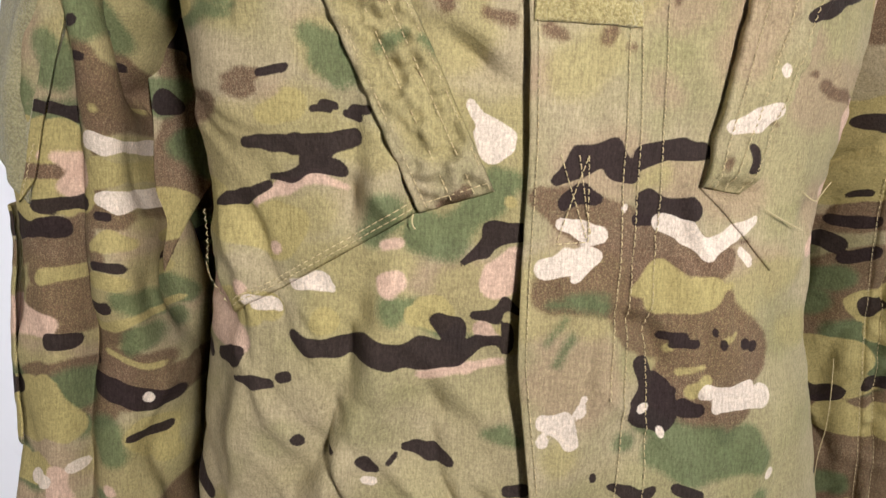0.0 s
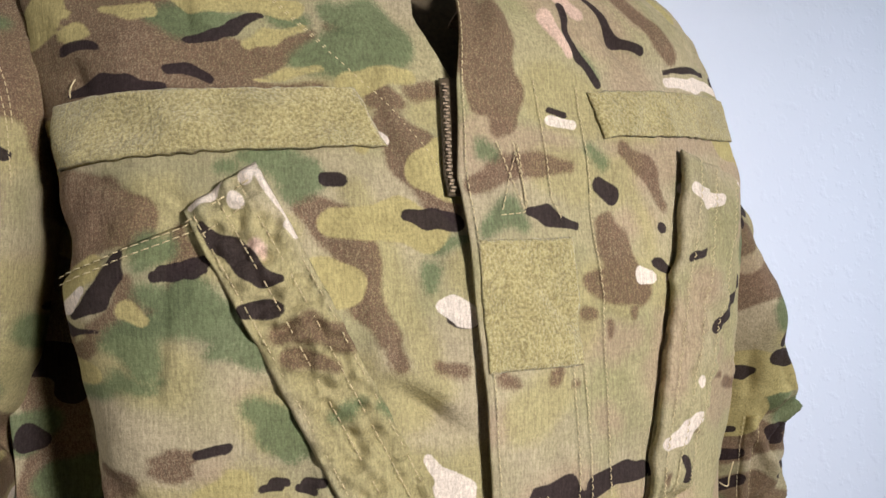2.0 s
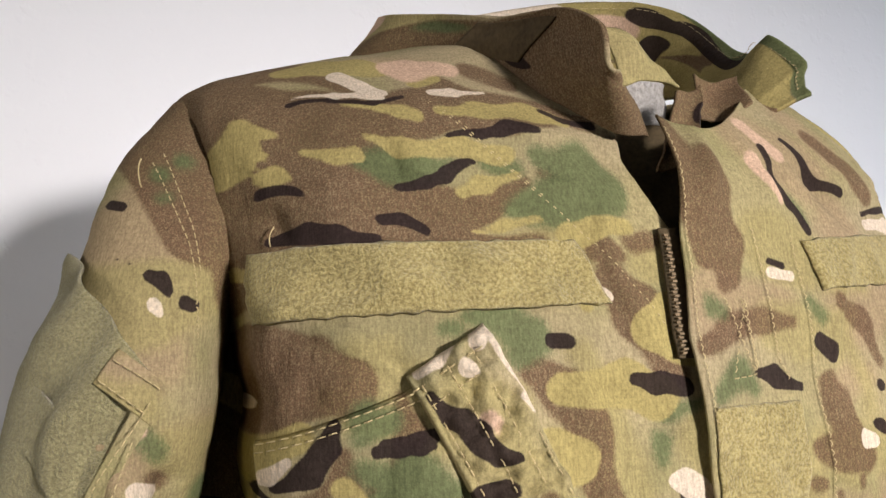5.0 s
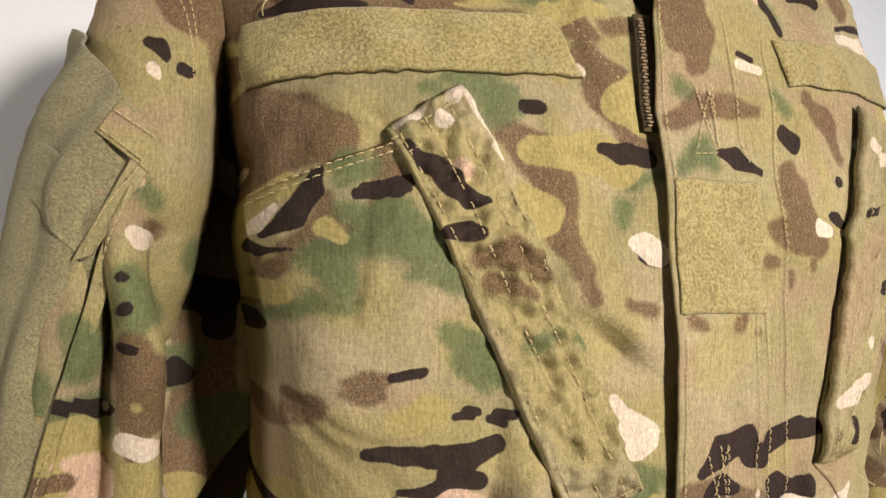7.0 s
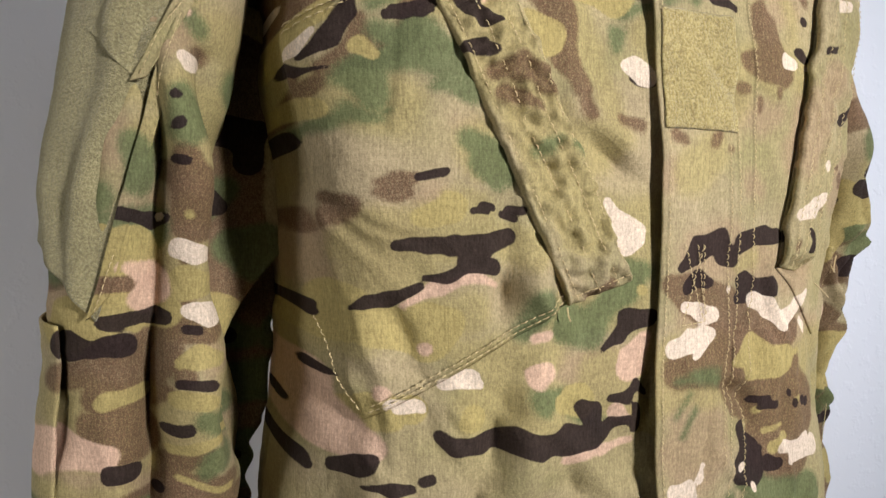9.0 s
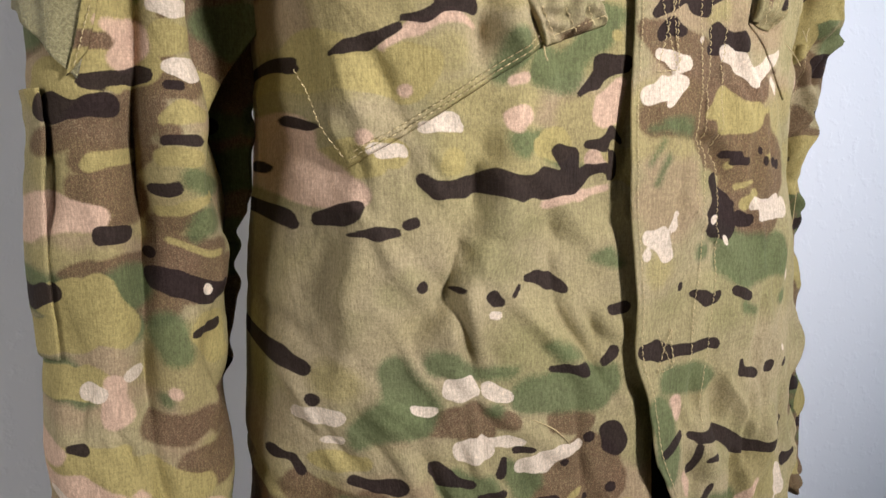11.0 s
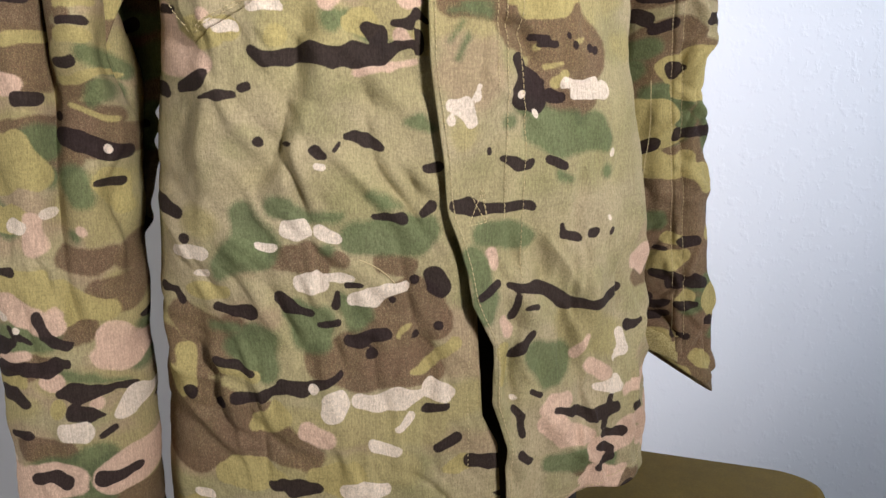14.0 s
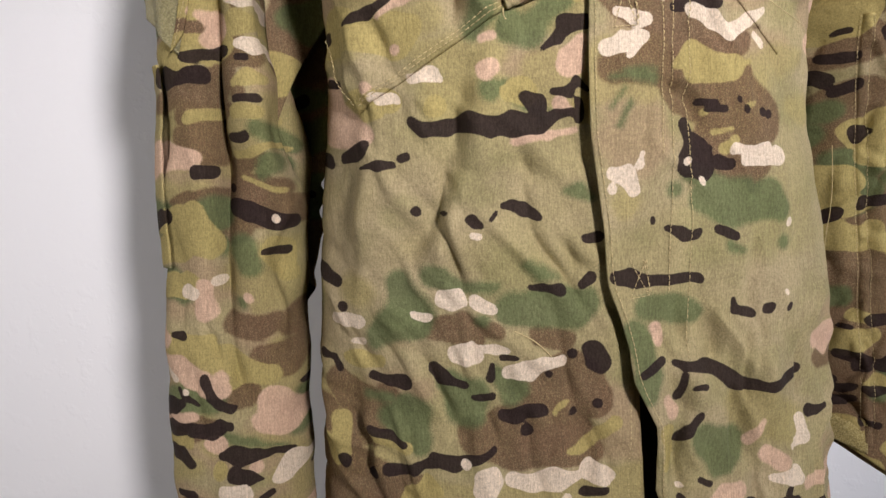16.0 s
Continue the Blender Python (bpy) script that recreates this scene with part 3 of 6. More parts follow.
right_print("tan", -126, 831, 7.33, -113, 829, 11.7, -94, 829, 11.2, -79, 836, 5.49)
right_print("tan", -70, 846, 7.52)
right_print("tan", -61, 879, 2.47, -56, 879, 3.31)
right_print("brown", -7, 989, 2.32, -1, 988, 3.74)
right_print("brown", 10, 994, 2.63, 18, 996, 2.66)
right_print("cream", 15, 836, 4.12, 20, 828, 4.63, 24, 832, 5.11)
right_print("green", 21, 817, 4.21, 28, 816, 3.31, 16, 812, 5.13)
right_print("cream", -8, 974, 2.95)
right_print("moss", -13, 970, 2.69, -11, 979, 2.28)
right_print("tan", -114, 827, 11.5, -102, 822, 13.7, -89, 820, 8.68)
right_print("olive", -66, 798, 9.73, -54, 798, 6.84, -75, 788, 6.37)
right_print("dark", -124, 822, 1.87)
right_print("dark", -122, 806, 1.61, -117, 802, 2.61, -112, 801, 2.05)
right_print("pink", -71, 783, 2.95)
right_print("cream", -63, 768, 2.49, -55, 769, 4.48, -51, 769, 2.99)
right_print("dark", -113, 774, 2.1, -107, 771, 2.07)
right_print("pink", -112, 759, 6.92, -104, 748, 8.4, -95, 741, 5.72)
right_print("pink", -115, 764, 4.83, -110, 744, 4.82)
right_print("pink", -85, 763, 3.02)
right_print("cream", -75, 758, 2.77, -72, 756, 2.01)
right_print("dark", -125, 753, 2.33, -121, 752, 2.8, -119, 749, 1.39)
right_print("dark", -118, 752, 1.1)
right_print("dark", -125, 731, 3.8, -118, 727, 3.64, -113, 723, 1.65)
right_print("dark", -104, 727, 3.21, -95, 729, 4.74, -92, 733, 3.4)
right_print("dark", -93, 719, 1.33, -84, 720, 3.15, -77, 721, 2.35)
right_print("dark", -72, 724, 2.08, -68, 725, 2.34)
right_print("dark", -65, 745, 2.54, -57, 740, 3.58, -47, 741, 4.35, -34, 743, 5.15, -21, 740, 4.96, -8, 741, 6.6, 4, 740, 5.88, 15, 745, 2.7, 24, 746, 2.46)
right_print("dark", -3, 755, 3.67, 3, 751, 6.89)
right_print("dark", 14, 757, 2.41, 23, 757, 2.97, 28, 763, 2.17, 33, 759, 1.64)
right_print("dark", 28, 752, 2.45, 27, 742, 2.75)
right_print("green", -21, 758, 5.65, -9, 760, 3.64)
right_print("olive", -35, 762, 9.12, -52, 755, 7.07)
right_print("pink", 18, 750, 4.31, 22, 747, 2.45)
right_print("green", 4, 742, 1.6, 12, 746, 1.88)
right_print("tan", -9, 773, 6.18, 8, 772, 9.45, 22, 771, 6.69)
right_print("pink", 25, 774, 8.05, 31, 784, 2.69)
right_print("pink", -20, 771, 5.61, -22, 766, 3.06)
right_print("moss", -24, 770, 1.52, -18, 770, 1.28)
right_print("dark", 7, 780, 1.57, 16, 785, 3.16, 22, 792, 5.03, 31, 793, 4.28)
right_print("green", -10, 794, 8.13, 1, 790, 7.22, 10, 800, 6.23, 18, 805, 5.76, 26, 815, 4.75)
right_print("green", -25, 802, 6.48, -31, 792, 3.98)
right_print("pink", -26, 789, 2, -20, 790, 2.27)
right_print("pink", -7, 732, 2.13, 10, 733, 2.17, 25, 736, 1.65)
right_print("moss", 27, 806, 2.38)
right_print("dark", -65, 694, 2.79, -64, 693, 2.48)
right_print("dark", -48, 691, 1.86)
right_print("dark", -37, 687, 1.86, -33, 687, 3.73, -28, 686, 2.18)
right_print("dark", -22, 689, 1.56, -19, 692, 1.56)
right_print("dark", -14, 696, 2.18, -9, 696, 3.43, -2, 692, 4.39, 7, 688, 2.53)
right_print("cream", -33, 679, 1.87, -28, 679, 2.19)
right_print("green", 22, 703, 1.91, 29, 703, 3.51, 36, 700, 2.25)
right_print("dark", 33, 675, 2.92, 38, 677, 3.58)
right_print("dark", -0, 650, 1.61, 6, 649, 1.94, 16, 646, 2.94)
right_print("dark", 30, 649, 2.96, 36, 651, 4.29)
right_print("green", -3, 660, 2.24, 6, 656, 2.25, 15, 653, 1.62)
right_print("green", -75, 652, 8.33, -70, 632, 11.7, -82, 625, 8.55, -91, 618, 6.67)
right_print("green", -54, 656, 6.97, -45, 649, 4.14, -18, 648, 2.24)
right_print("green", -10, 635, 8.43, 7, 637, 10.4, 24, 635, 10.6, 34, 638, 7.31)
right_print("green", -26, 629, 3.89)
right_print("cream", -51, 642, 5.44, -44, 641, 6.72, -37, 638, 1.93)
right_print("cream", -65, 634, 2.91, -59, 632, 2.91)
right_print("cream", -30, 640, 4.81, -21, 637, 3.87)
right_print("brown", -55, 624, 7.15, -39, 624, 7.14, -20, 623, 4.24)
right_print("brown", 7, 620, 5.29, 21, 615, 5.36)
right_print("brown", 0, 590, 12.1, 21, 593, 13.6, 36, 580, 11.8)
right_print("brown", -30, 557, 11.7, -10, 557, 18.7, 15, 557, 18.9, 33, 543, 9.3)
right_print("cream", -44, 608, 4.93, -35, 609, 6.57)
right_print("cream", -30, 612, 2.3, -20, 612, 2.96, -13, 612, 2.31)
right_print("dark", -15, 607, 2.64, -8, 607, 2.65)
right_print("cream", -12, 596, 4.01, -1, 598, 6.36, 7, 602, 4.02, 18, 602, 4.05)
right_print("dark", 9, 595, 2.02)
right_print("dark", 37, 609, 6.46, 39, 600, 6.85)
right_print("dark", 25, 606, 3.38)
right_print("green", -46, 589, 8.67, -33, 584, 7.38, -39, 574, 10.8)
right_print("green", -20, 597, 3.99, -10, 586, 7.41)
right_print("dark", -59, 600, 3.64, -52, 593, 4.33, -39, 589, 3.34)
right_print("dark", -24, 594, 3.33, -23, 601, 2.32)
right_print("dark", -33, 581, 2.02, -22, 583, 2.35)
right_print("dark", -15, 572, 4.08, -7, 571, 5.46, 8, 573, 4.12)
right_print("dark", -3, 560, 4.15)
right_print("dark", 24, 569, 2.43)
right_print("dark", 38, 577, 3.14)
right_print("moss", 16, 571, 1.38, 20, 576, 1.72)
right_print("moss", 22, 547, 1.77, 33, 547, 3.21, 42, 557, 3.2, 51, 563, 4.63)
right_print("dark", -57, 542, 4.17, -47, 540, 4.18, -34, 543, 2.78, -24, 549, 2.42)
right_print("cream", -39, 540, 3.13)
right_print("cream", -26, 529, 8.82, -28, 523, 7.09)
right_print("cream", -10, 528, 6.03, 1, 525, 6.43, 15, 528, 6.81, 27, 528, 2.89)
right_print("cream", 35, 532, 6.87, 46, 528, 5.48)
right_print("cream", 21, 515, 4.37, 15, 507, 2.56)
right_print("dark", 34, 518, 3.66, 45, 520, 2.94)
right_print("olive", -24, 511, 12.2, 8, 512, 13.8, 34, 507, 13.3)
right_print("cream", -3, 496, 4.4, 11, 491, 4.45)
right_print("pink", -45, 511, 5.37, -31, 504, 5.42)
right_print("dark", 42, 491, 3.77, 54, 497, 3.78)
right_print("dark", -128, 659, 3.58, -121, 656, 4.14, -114, 652, 4.39)
right_print("cream", -117, 628, 3.46, -110, 628, 3.06, -103, 627, 4.03)
right_print("cream", -105, 614, 2.38, -101, 615, 2.37)
right_print("olive", -102, 645, 9.28)
right_print("dark", -112, 635, 3.4)
right_print("dark", -125, 601, 2.89, -117, 600, 2.11, -114, 593, 3.16)
right_print("dark", -93, 593, 3.4, -84, 590, 3.38, -74, 590, 5.71)
right_print("brown", -115, 583, 9.2, -100, 571, 12.5, -98, 552, 7.05)
right_print("brown", -106, 522, 19, -81, 511, 18.8, -101, 501, 17)
right_print("olive", -86, 546, 9.12, -98, 542, 4.27)
right_print("green", -72, 569, 12.3, -67, 553, 7.6, -85, 569, 6.88)
right_print("green", -97, 580, 2.41, -84, 579, 2.73)
right_print("dark", -96, 559, 2.8, -87, 557, 3.13, -77, 550, 2.78)
right_print("dark", -114, 535, 5.48)
right_print("dark", -87, 533, 4.26, -71, 535, 3.51, -57, 540, 3.49)
right_print("moss", -71, 516, 6.09, -61, 520, 5.33)
right_print("moss", -124, 546, 5.92, -121, 533, 4.45)
right_print("tan", -75, 618, 3.62)
right_print("dark", -97, 526, 3.6)
left_print("brown", 37, 877, 1.38, 45, 875, 1.63)
left_print("brown", 62, 874, 1.92, 63, 878, 1.21)
left_print("brown", 71, 871, 1.47)
left_print("olive", 50, 860, 10.9, 61, 869, 8.66)
left_print("olive", 92, 819, 4.69, 82, 817, 4.6)
left_print("dark", 148, 884, 3.51)
left_print("dark", 269, 989, 2.89)
left_print("brown", 39, 810, 4.8, 51, 804, 9.25, 71, 793, 10.1, 93, 789, 10.5, 119, 784, 8)
left_print("brown", 47, 770, 9.33, 73, 771, 10.3, 99, 763, 10.8, 121, 764, 8.09)
left_print("brown", 113, 745, 11.1, 92, 747, 6.56)
left_print("tan", 48, 751, 10, 56, 734, 10.2, 43, 730, 7.3, 69, 727, 7.58)
left_print("moss", 84, 770, 2.03, 95, 775, 5.61, 107, 768, 5.14, 121, 773, 2.17)
left_print("brown", 113, 793, 1.21, 125, 792, 0.931)
left_print("dark", 98, 749, 2.1, 106, 749, 1.83)
left_print("dark", 122, 750, 1.88)
left_print("dark", 138, 745, 2.6)
left_print("moss", 102, 743, 2.13)
left_print("moss", 126, 747, 0.95, 132, 750, 0.961)
left_print("moss", 105, 732, 1.23, 117, 735, 0.94)
left_print("dark", 88, 737, 4.47, 90, 725, 4.52, 87, 719, 2.71)
left_print("dark", 102, 723, 3.08)
left_print("cream", 118, 724, 3.16, 129, 723, 2.58, 141, 723, 3.96)
left_print("tan", 124, 715, 5.79, 111, 713, 5.04)
left_print("green", 92, 710, 5.2, 108, 701, 6.94, 127, 701, 5.21)
left_print("green", 44, 764, 1.65, 64, 764, 1.69)
left_print("green", 42, 746, 1.11, 51, 757, 1.11)
left_print("cream", 91, 716, 2.43)
left_print("cream", 63, 721, 2.03)
sleeve_print("cream", -168, 910, 3.18, -165, 909, 2.65)
sleeve_print("green", -168, 892, 4.75, -167, 880, 6.87)
sleeve_print("dark", -170, 892, 2.37)
sleeve_print("dark", -171, 880, 2.37)
sleeve_print("brown", -167, 868, 4.77, -165, 855, 7.45, -165, 838, 7.5)
sleeve_print("dark", -167, 865, 2.65, -171, 866, 2.38)
sleeve_print("moss", -166, 842, 1.87)
sleeve_print("cream", -171, 827, 4.56, -163, 824, 5.41)
sleeve_print("brown", -168, 821, 2.16)
sleeve_print("moss", -168, 812, 5.97, -162, 810, 4.91)
sleeve_print("brown", -168, 805, 2.72)
sleeve_print("cream", -167, 800, 3.83, -160, 797, 4.42)
sleeve_print("brown", -171, 791, 6.04, -160, 790, 5)
sleeve_print("dark", -169, 791, 2.2, -164, 791, 2.21)
sleeve_print("moss", -171, 775, 2.22, -163, 779, 3.91, -155, 778, 2.83)
sleeve_print("brown", -168, 770, 5.03)
sleeve_print("dark", -171, 766, 2.24, -157, 767, 2.84)
sleeve_print("moss", -172, 758, 4.51, -160, 758, 4.57)
sleeve_print("green", -160, 748, 4.61, -152, 742, 6.49)
sleeve_print("dark", -176, 743, 2.85, -167, 745, 2.58)
sleeve_print("moss", -174, 733, 2.59, -163, 735, 2.32, -153, 739, 1.77)
sleeve_print("brown", -174, 725, 6.4, -160, 730, 3.52)
sleeve_print("green", -155, 726, 6.56, -160, 721, 3.56)
sleeve_print("moss", -172, 718, 1.47, -148, 709, 1.86)
sleeve_print("dark", -194, 844, 3.19, -182, 841, 3.72, -175, 841, 2.4)
sleeve_print("cream", -177, 842, 2.13)
sleeve_print("pink", -193, 820, 2.69, -185, 817, 4.57, -180, 812, 4.86, -190, 804, 4.34)
sleeve_print("moss", -189, 830, 7.48)
sleeve_print("brown", -199, 808, 5.97)
sleeve_print("dark", -203, 793, 3.84, -193, 796, 2.73, -183, 798, 4.35, -178, 797, 3.54)
sleeve_print("moss", -193, 793, 3.55)
sleeve_print("brown", -200, 777, 9.98, -188, 776, 11.1, -183, 786, 7.13)
sleeve_print("moss", -203, 758, 3.38, -190, 759, 3.93)
sleeve_print("brown", -201, 739, 12.6, -191, 738, 10.3, -208, 745, 7.46)
sleeve_print("dark", -204, 722, 4.09, -194, 721, 4.65)
sleeve_print("green", -189, 872, 6.87, -187, 858, 5.82)
sleeve_print("moss", -205, 695, 7.75, -201, 679, 9.16, -213, 678, 6.4)
sleeve_print("brown", -220, 676, 5.04)
sleeve_print("tan", -206, 659, 9.94)
sleeve_print("cream", -214, 645, 5.39, -209, 643, 4.65)
sleeve_print("cream", -194, 653, 4.25)
sleeve_print("pink", -201, 648, 4.62, -202, 632, 5.72)
sleeve_print("moss", -213, 655, 3.58)
sleeve_print("brown", -175, 716, 6.26, -160, 712, 6.35, -150, 711, 5.76)
sleeve_print("dark", -180, 712, 3.13)
sleeve_print("dark", -180, 700, 5.24, -171, 697, 5.97, -155, 690, 6.09, -147, 689, 4.77)
sleeve_print("cream", -154, 692, 2.88)
sleeve_print("green", -176, 673, 9.16, -173, 662, 7.08)
sleeve_print("moss", -157, 670, 7.91, -152, 654, 5.86)
sleeve_print("dark", -163, 670, 2.49, -153, 669, 2.9)
sleeve_print("tan", -178, 650, 7.8, -166, 643, 9.31, -172, 617, 13)
sleeve_print("green", -178, 636, 3.56)
sleeve_print("pink", -173, 640, 3.21)
sleeve_print("dark", -227, 617, 2.22, -220, 616, 3.66)
sleeve_print("dark", -205, 587, 4.37, -203, 577, 2.56, -198, 571, 3.29, -189, 567, 2.93)
sleeve_print("dark", -226, 578, 1.5, -220, 573, 1.86, -213, 571, 1.84)
sleeve_print("cream", -235, 592, 3.05, -229, 584, 2.26)
sleeve_print("cream", -221, 577, 2.23)
sleeve_print("pink", -195, 588, 4.71)
sleeve_print("dark", -207, 554, 2.59, -198, 558, 3.68, -190, 556, 2.94)
sleeve_print("olive", -208, 573, 3.3, -207, 562, 4.79)
sleeve_print("olive", -159, 606, 5.88)
sleeve_print("pink", -163, 568, 9.64, -156, 557, 9.81, -170, 556, 5.92)
sleeve_print("pink", -201, 544, 6.32)
sleeve_print("green", -194, 549, 3.7, -178, 544, 2.23, -158, 536, 1.52)
sleeve_print("green", -146, 571, 3.92, -146, 549, 4.78, -151, 545, 3.09)
sleeve_print("dark", -146, 578, 2.78, -143, 571, 1.99)
sleeve_print("dark", -198, 535, 3.36, -189, 537, 7.08, -176, 536, 3.73, -159, 533, 2.28, -154, 533, 1.54)
sleeve_print("dark", -189, 524, 5.64, -181, 520, 5.66, -172, 520, 1.51)
sleeve_print("cream", -153, 524, 8.56, -160, 517, 6.54)
sleeve_print("cream", -195, 512, 6.44, -184, 509, 6.46)
sleeve_print("pink", -176, 528, 4.13)
sleeve_print("dark", -168, 508, 2.3, -174, 505, 2.29)
sleeve_print("dark", -145, 514, 2.05)
sleeve_print("moss", -200, 526, 4.89)
sleeve_print("olive", -151, 505, 6.76)
sleeve_print("dark", -246, 562, 2.43)
sleeve_print("dark", -232, 536, 5.05, -224, 535, 4.21, -219, 530, 3.42)
sleeve_print("dark", -229, 509, 2.36, -218, 510, 3.08)
sleeve_print("brown", -166, 1043, 12.5, -155, 1023, 11.9, -148, 1003, 10.3)
sleeve_print("green", -161, 1029, 3.48)
sleeve_print("green", -152, 1036, 3.51)
sleeve_print("green", -161, 1018, 1.58, -158, 1019, 1.58)
sleeve_print("dark", -166, 986, 2.29, -160, 983, 2.78)
sleeve_print("cream", -164, 976, 2.78)
sleeve_print("dark", -181, 1017, 2.5, -176, 1015, 2.45)
sleeve_print("dark", -167, 986, 1.62, -161, 984, 2.54, -159, 981, 1.84)
sleeve_print("cream", -164, 976, 2.75, -162, 974, 2.06)
sleeve_print("dark", -153, 977, 2.29, -150, 975, 2.06)
sleeve_print("dark", -173, 992, 0.938)
sleeve_print("dark", -178, 994, 0.711)
sleeve_print("green", -164, 927, 3.17, -160, 922, 3.64)
sleeve_print("brown", -162, 912, 3.2)
sleeve_print("cream", -166, 906, 3.2)
sleeve_print("pink", -166, 929, 2.26)
sleeve_print("dark", -139, 912, 4.25, -134, 904, 3.38)
sleeve_print("green", -146, 904, 5.14, -141, 892, 4.31)
left_print("tan", 53, 758, 16.2, 60, 727, 16.4)
left_print("green", 56, 765, 3.25, 70, 762, 2.63)
left_print("green", 48, 737, 1.62, 54, 749, 1.95)
left_print("brown", 88, 757, 12.1, 116, 753, 15.3, 134, 740, 14.3, 108, 725, 12.4, 130, 717, 12.8)
left_print("moss", 95, 766, 6.1, 115, 769, 7.65)
left_print("moss", 112, 724, 3.12, 119, 729, 2.45)
left_print("dark", 94, 724, 8.48, 99, 714, 7.85, 91, 714, 6.77)
left_print("dark", 109, 716, 4.15, 117, 716, 3.49)
left_print("dark", 104, 745, 2.74, 112, 745, 2.07)
left_print("dark", 126, 746, 2.12)
left_print("dark", 142, 744, 2.9)
left_print("cream", 128, 718, 4.96, 140, 717, 3.25, 148, 719, 6.22)
left_print("cream", 46, 712, 3.57, 55, 710, 5.89, 58, 703, 3.95)
left_print("cream", 45, 704, 2.93)
left_print("cream", 63, 716, 2.96)
left_print("cream", 98, 706, 2.39)
left_print("cream", 160, 679, 3)
left_print("cream", 157, 636, 1.89)
left_print("green", 101, 697, 9.63, 118, 691, 11.2, 141, 693, 9.43, 151, 687, 6.64)
left_print("green", 82, 702, 4.03)
left_print("brown", 131, 702, 4.28)
left_print("green", 117, 668, 3.18, 126, 664, 2.15)
left_print("green", 157, 667, 4.12)
left_print("dark", 69, 686, 1.67, 70, 683, 1.67)
left_print("dark", 79, 678, 2.7, 88, 676, 4.1, 98, 675, 3.11)
left_print("dark", 110, 676, 3.15, 123, 673, 2.85)
left_print("olive", 53, 695, 7.88)
left_print("dark", 49, 652, 4.01, 58, 652, 5.72, 65, 651, 3.72, 98, 649, 3.14)
left_print("green", 66, 634, 6.51, 81, 632, 7.29, 95, 629, 5.64)
left_print("green", 59, 620, 6.87, 67, 594, 6.33, 66, 579, 4.26)
left_print("pink", 70, 622, 3.11, 72, 615, 3.48)
left_print("dark", 64, 596, 2.8, 75, 602, 3.52)
left_print("dark", 84, 600, 2.49, 103, 595, 3.99, 124, 584, 5.6, 148, 580, 4.23, 172, 585, 3.57)
left_print("dark", 89, 593, 2.15, 87, 578, 2.89)
left_print("dark", 95, 583, 1.81, 103, 582, 1.83)
left_print("pink", 84, 569, 4.35, 79, 577, 3.23)
left_print("dark", 86, 553, 2.57, 94, 558, 3.32, 102, 565, 2.59)
left_print("green", 105, 550, 9.74, 118, 542, 12.2, 114, 533, 7.66)
left_print("olive", 139, 564, 13.9, 166, 550, 10.4, 130, 570, 9.86)
left_print("pink", 145, 555, 2.34, 136, 545, 3.49)
left_print("pink", 149, 534, 4.77, 162, 526, 4.06)
left_print("cream", 175, 552, 3.65, 178, 539, 4.11, 170, 535, 2.85)
left_print("cream", 155, 518, 3.24, 169, 516, 5.36, 178, 511, 2.93)
left_print("cream", 88, 524, 2.26)
left_print("dark", 106, 524, 1.91, 100, 527, 1.9)
left_print("dark", 88, 516, 2.66, 94, 508, 3.07, 94, 496, 3.1)
left_print("dark", 93, 482, 2.75, 100, 476, 2.78)
left_print("dark", 120, 509, 2.35, 134, 506, 3.19, 149, 498, 4.08, 165, 498, 5.81, 173, 498, 4.62)
left_print("dark", 167, 508, 3.31, 163, 488, 3.34)
left_print("dark", 163, 481, 3.36, 184, 474, 3.47)
left_print("dark", 161, 471, 3.8, 173, 463, 3.88)
left_print("pink", 116, 500, 8.67, 130, 488, 7.26, 150, 483, 5.37)
left_print("pink", 111, 513, 4.65, 128, 516, 5.12)
left_print("moss", 80, 558, 4.01, 79, 539, 3.33)
left_print("dark", 121, 636, 1.8, 123, 628, 2.9, 133, 625, 2.95)
left_print("dark", 141, 628, 2.6, 145, 628, 2.99)
left_print("dark", 159, 628, 1.9, 158, 625, 1.91)
left_print("moss", 245, 926, 4.6, 247, 889, 4.23)
left_print("brown", 167, 862, 2.68, 246, 853, 2.7)
left_print("cream", 259, 969, 4.68)
right_print("brown", -129, 566, 9.88, -118, 548, 13.3, -130, 519, 14, -118, 497, 17.7, -90, 513, 13.2)
right_print("brown", -71, 506, 13.2, -44, 492, 9.59)
right_print("moss", -116, 563, 4.75, -115, 541, 5.55)
right_print("moss", -94, 555, 4.27, -75, 548, 3.53)
right_print("moss", -104, 602, 5.58, -88, 603, 3.76)
right_print("moss", -63, 525, 5.38, -77, 513, 3.28)
right_print("brown", -86, 581, 6.24, -74, 574, 4.84)
right_print("brown", -52, 623, 5.95, -33, 618, 5.97)
right_print("pink", -115, 768, 8.05, -108, 745, 9.88, -94, 738, 6.42)
right_print("green", -11, 757, 4.38, 5, 748, 3.48)
right_print("moss", -76, 756, 5.64)
right_print("moss", -53, 752, 4.97)
sleeve_print("brown", -212, 787, 3.9, -203, 777, 4.44, -208, 761, 3.96)
sleeve_print("brown", -177, 863, 3.7, -170, 855, 3.72)
sleeve_print("brown", -205, 761, 7.33, -191, 755, 6.76, -176, 762, 3.36)
right_print("brown", -129, 951, 8.43, -116, 947, 8.1, -103, 948, 5.87)
right_print("brown", -129, 936, 7.47, -118, 934, 5.09)
left_print("brown", 123, 1049, 4.08, 140, 1032, 5.29, 149, 1021, 4.16)
left_print("moss", 145, 1063, 3.72, 162, 1048, 3.76)
left_print("pink", 82, 1050, 3.57, 93, 1036, 3.81)
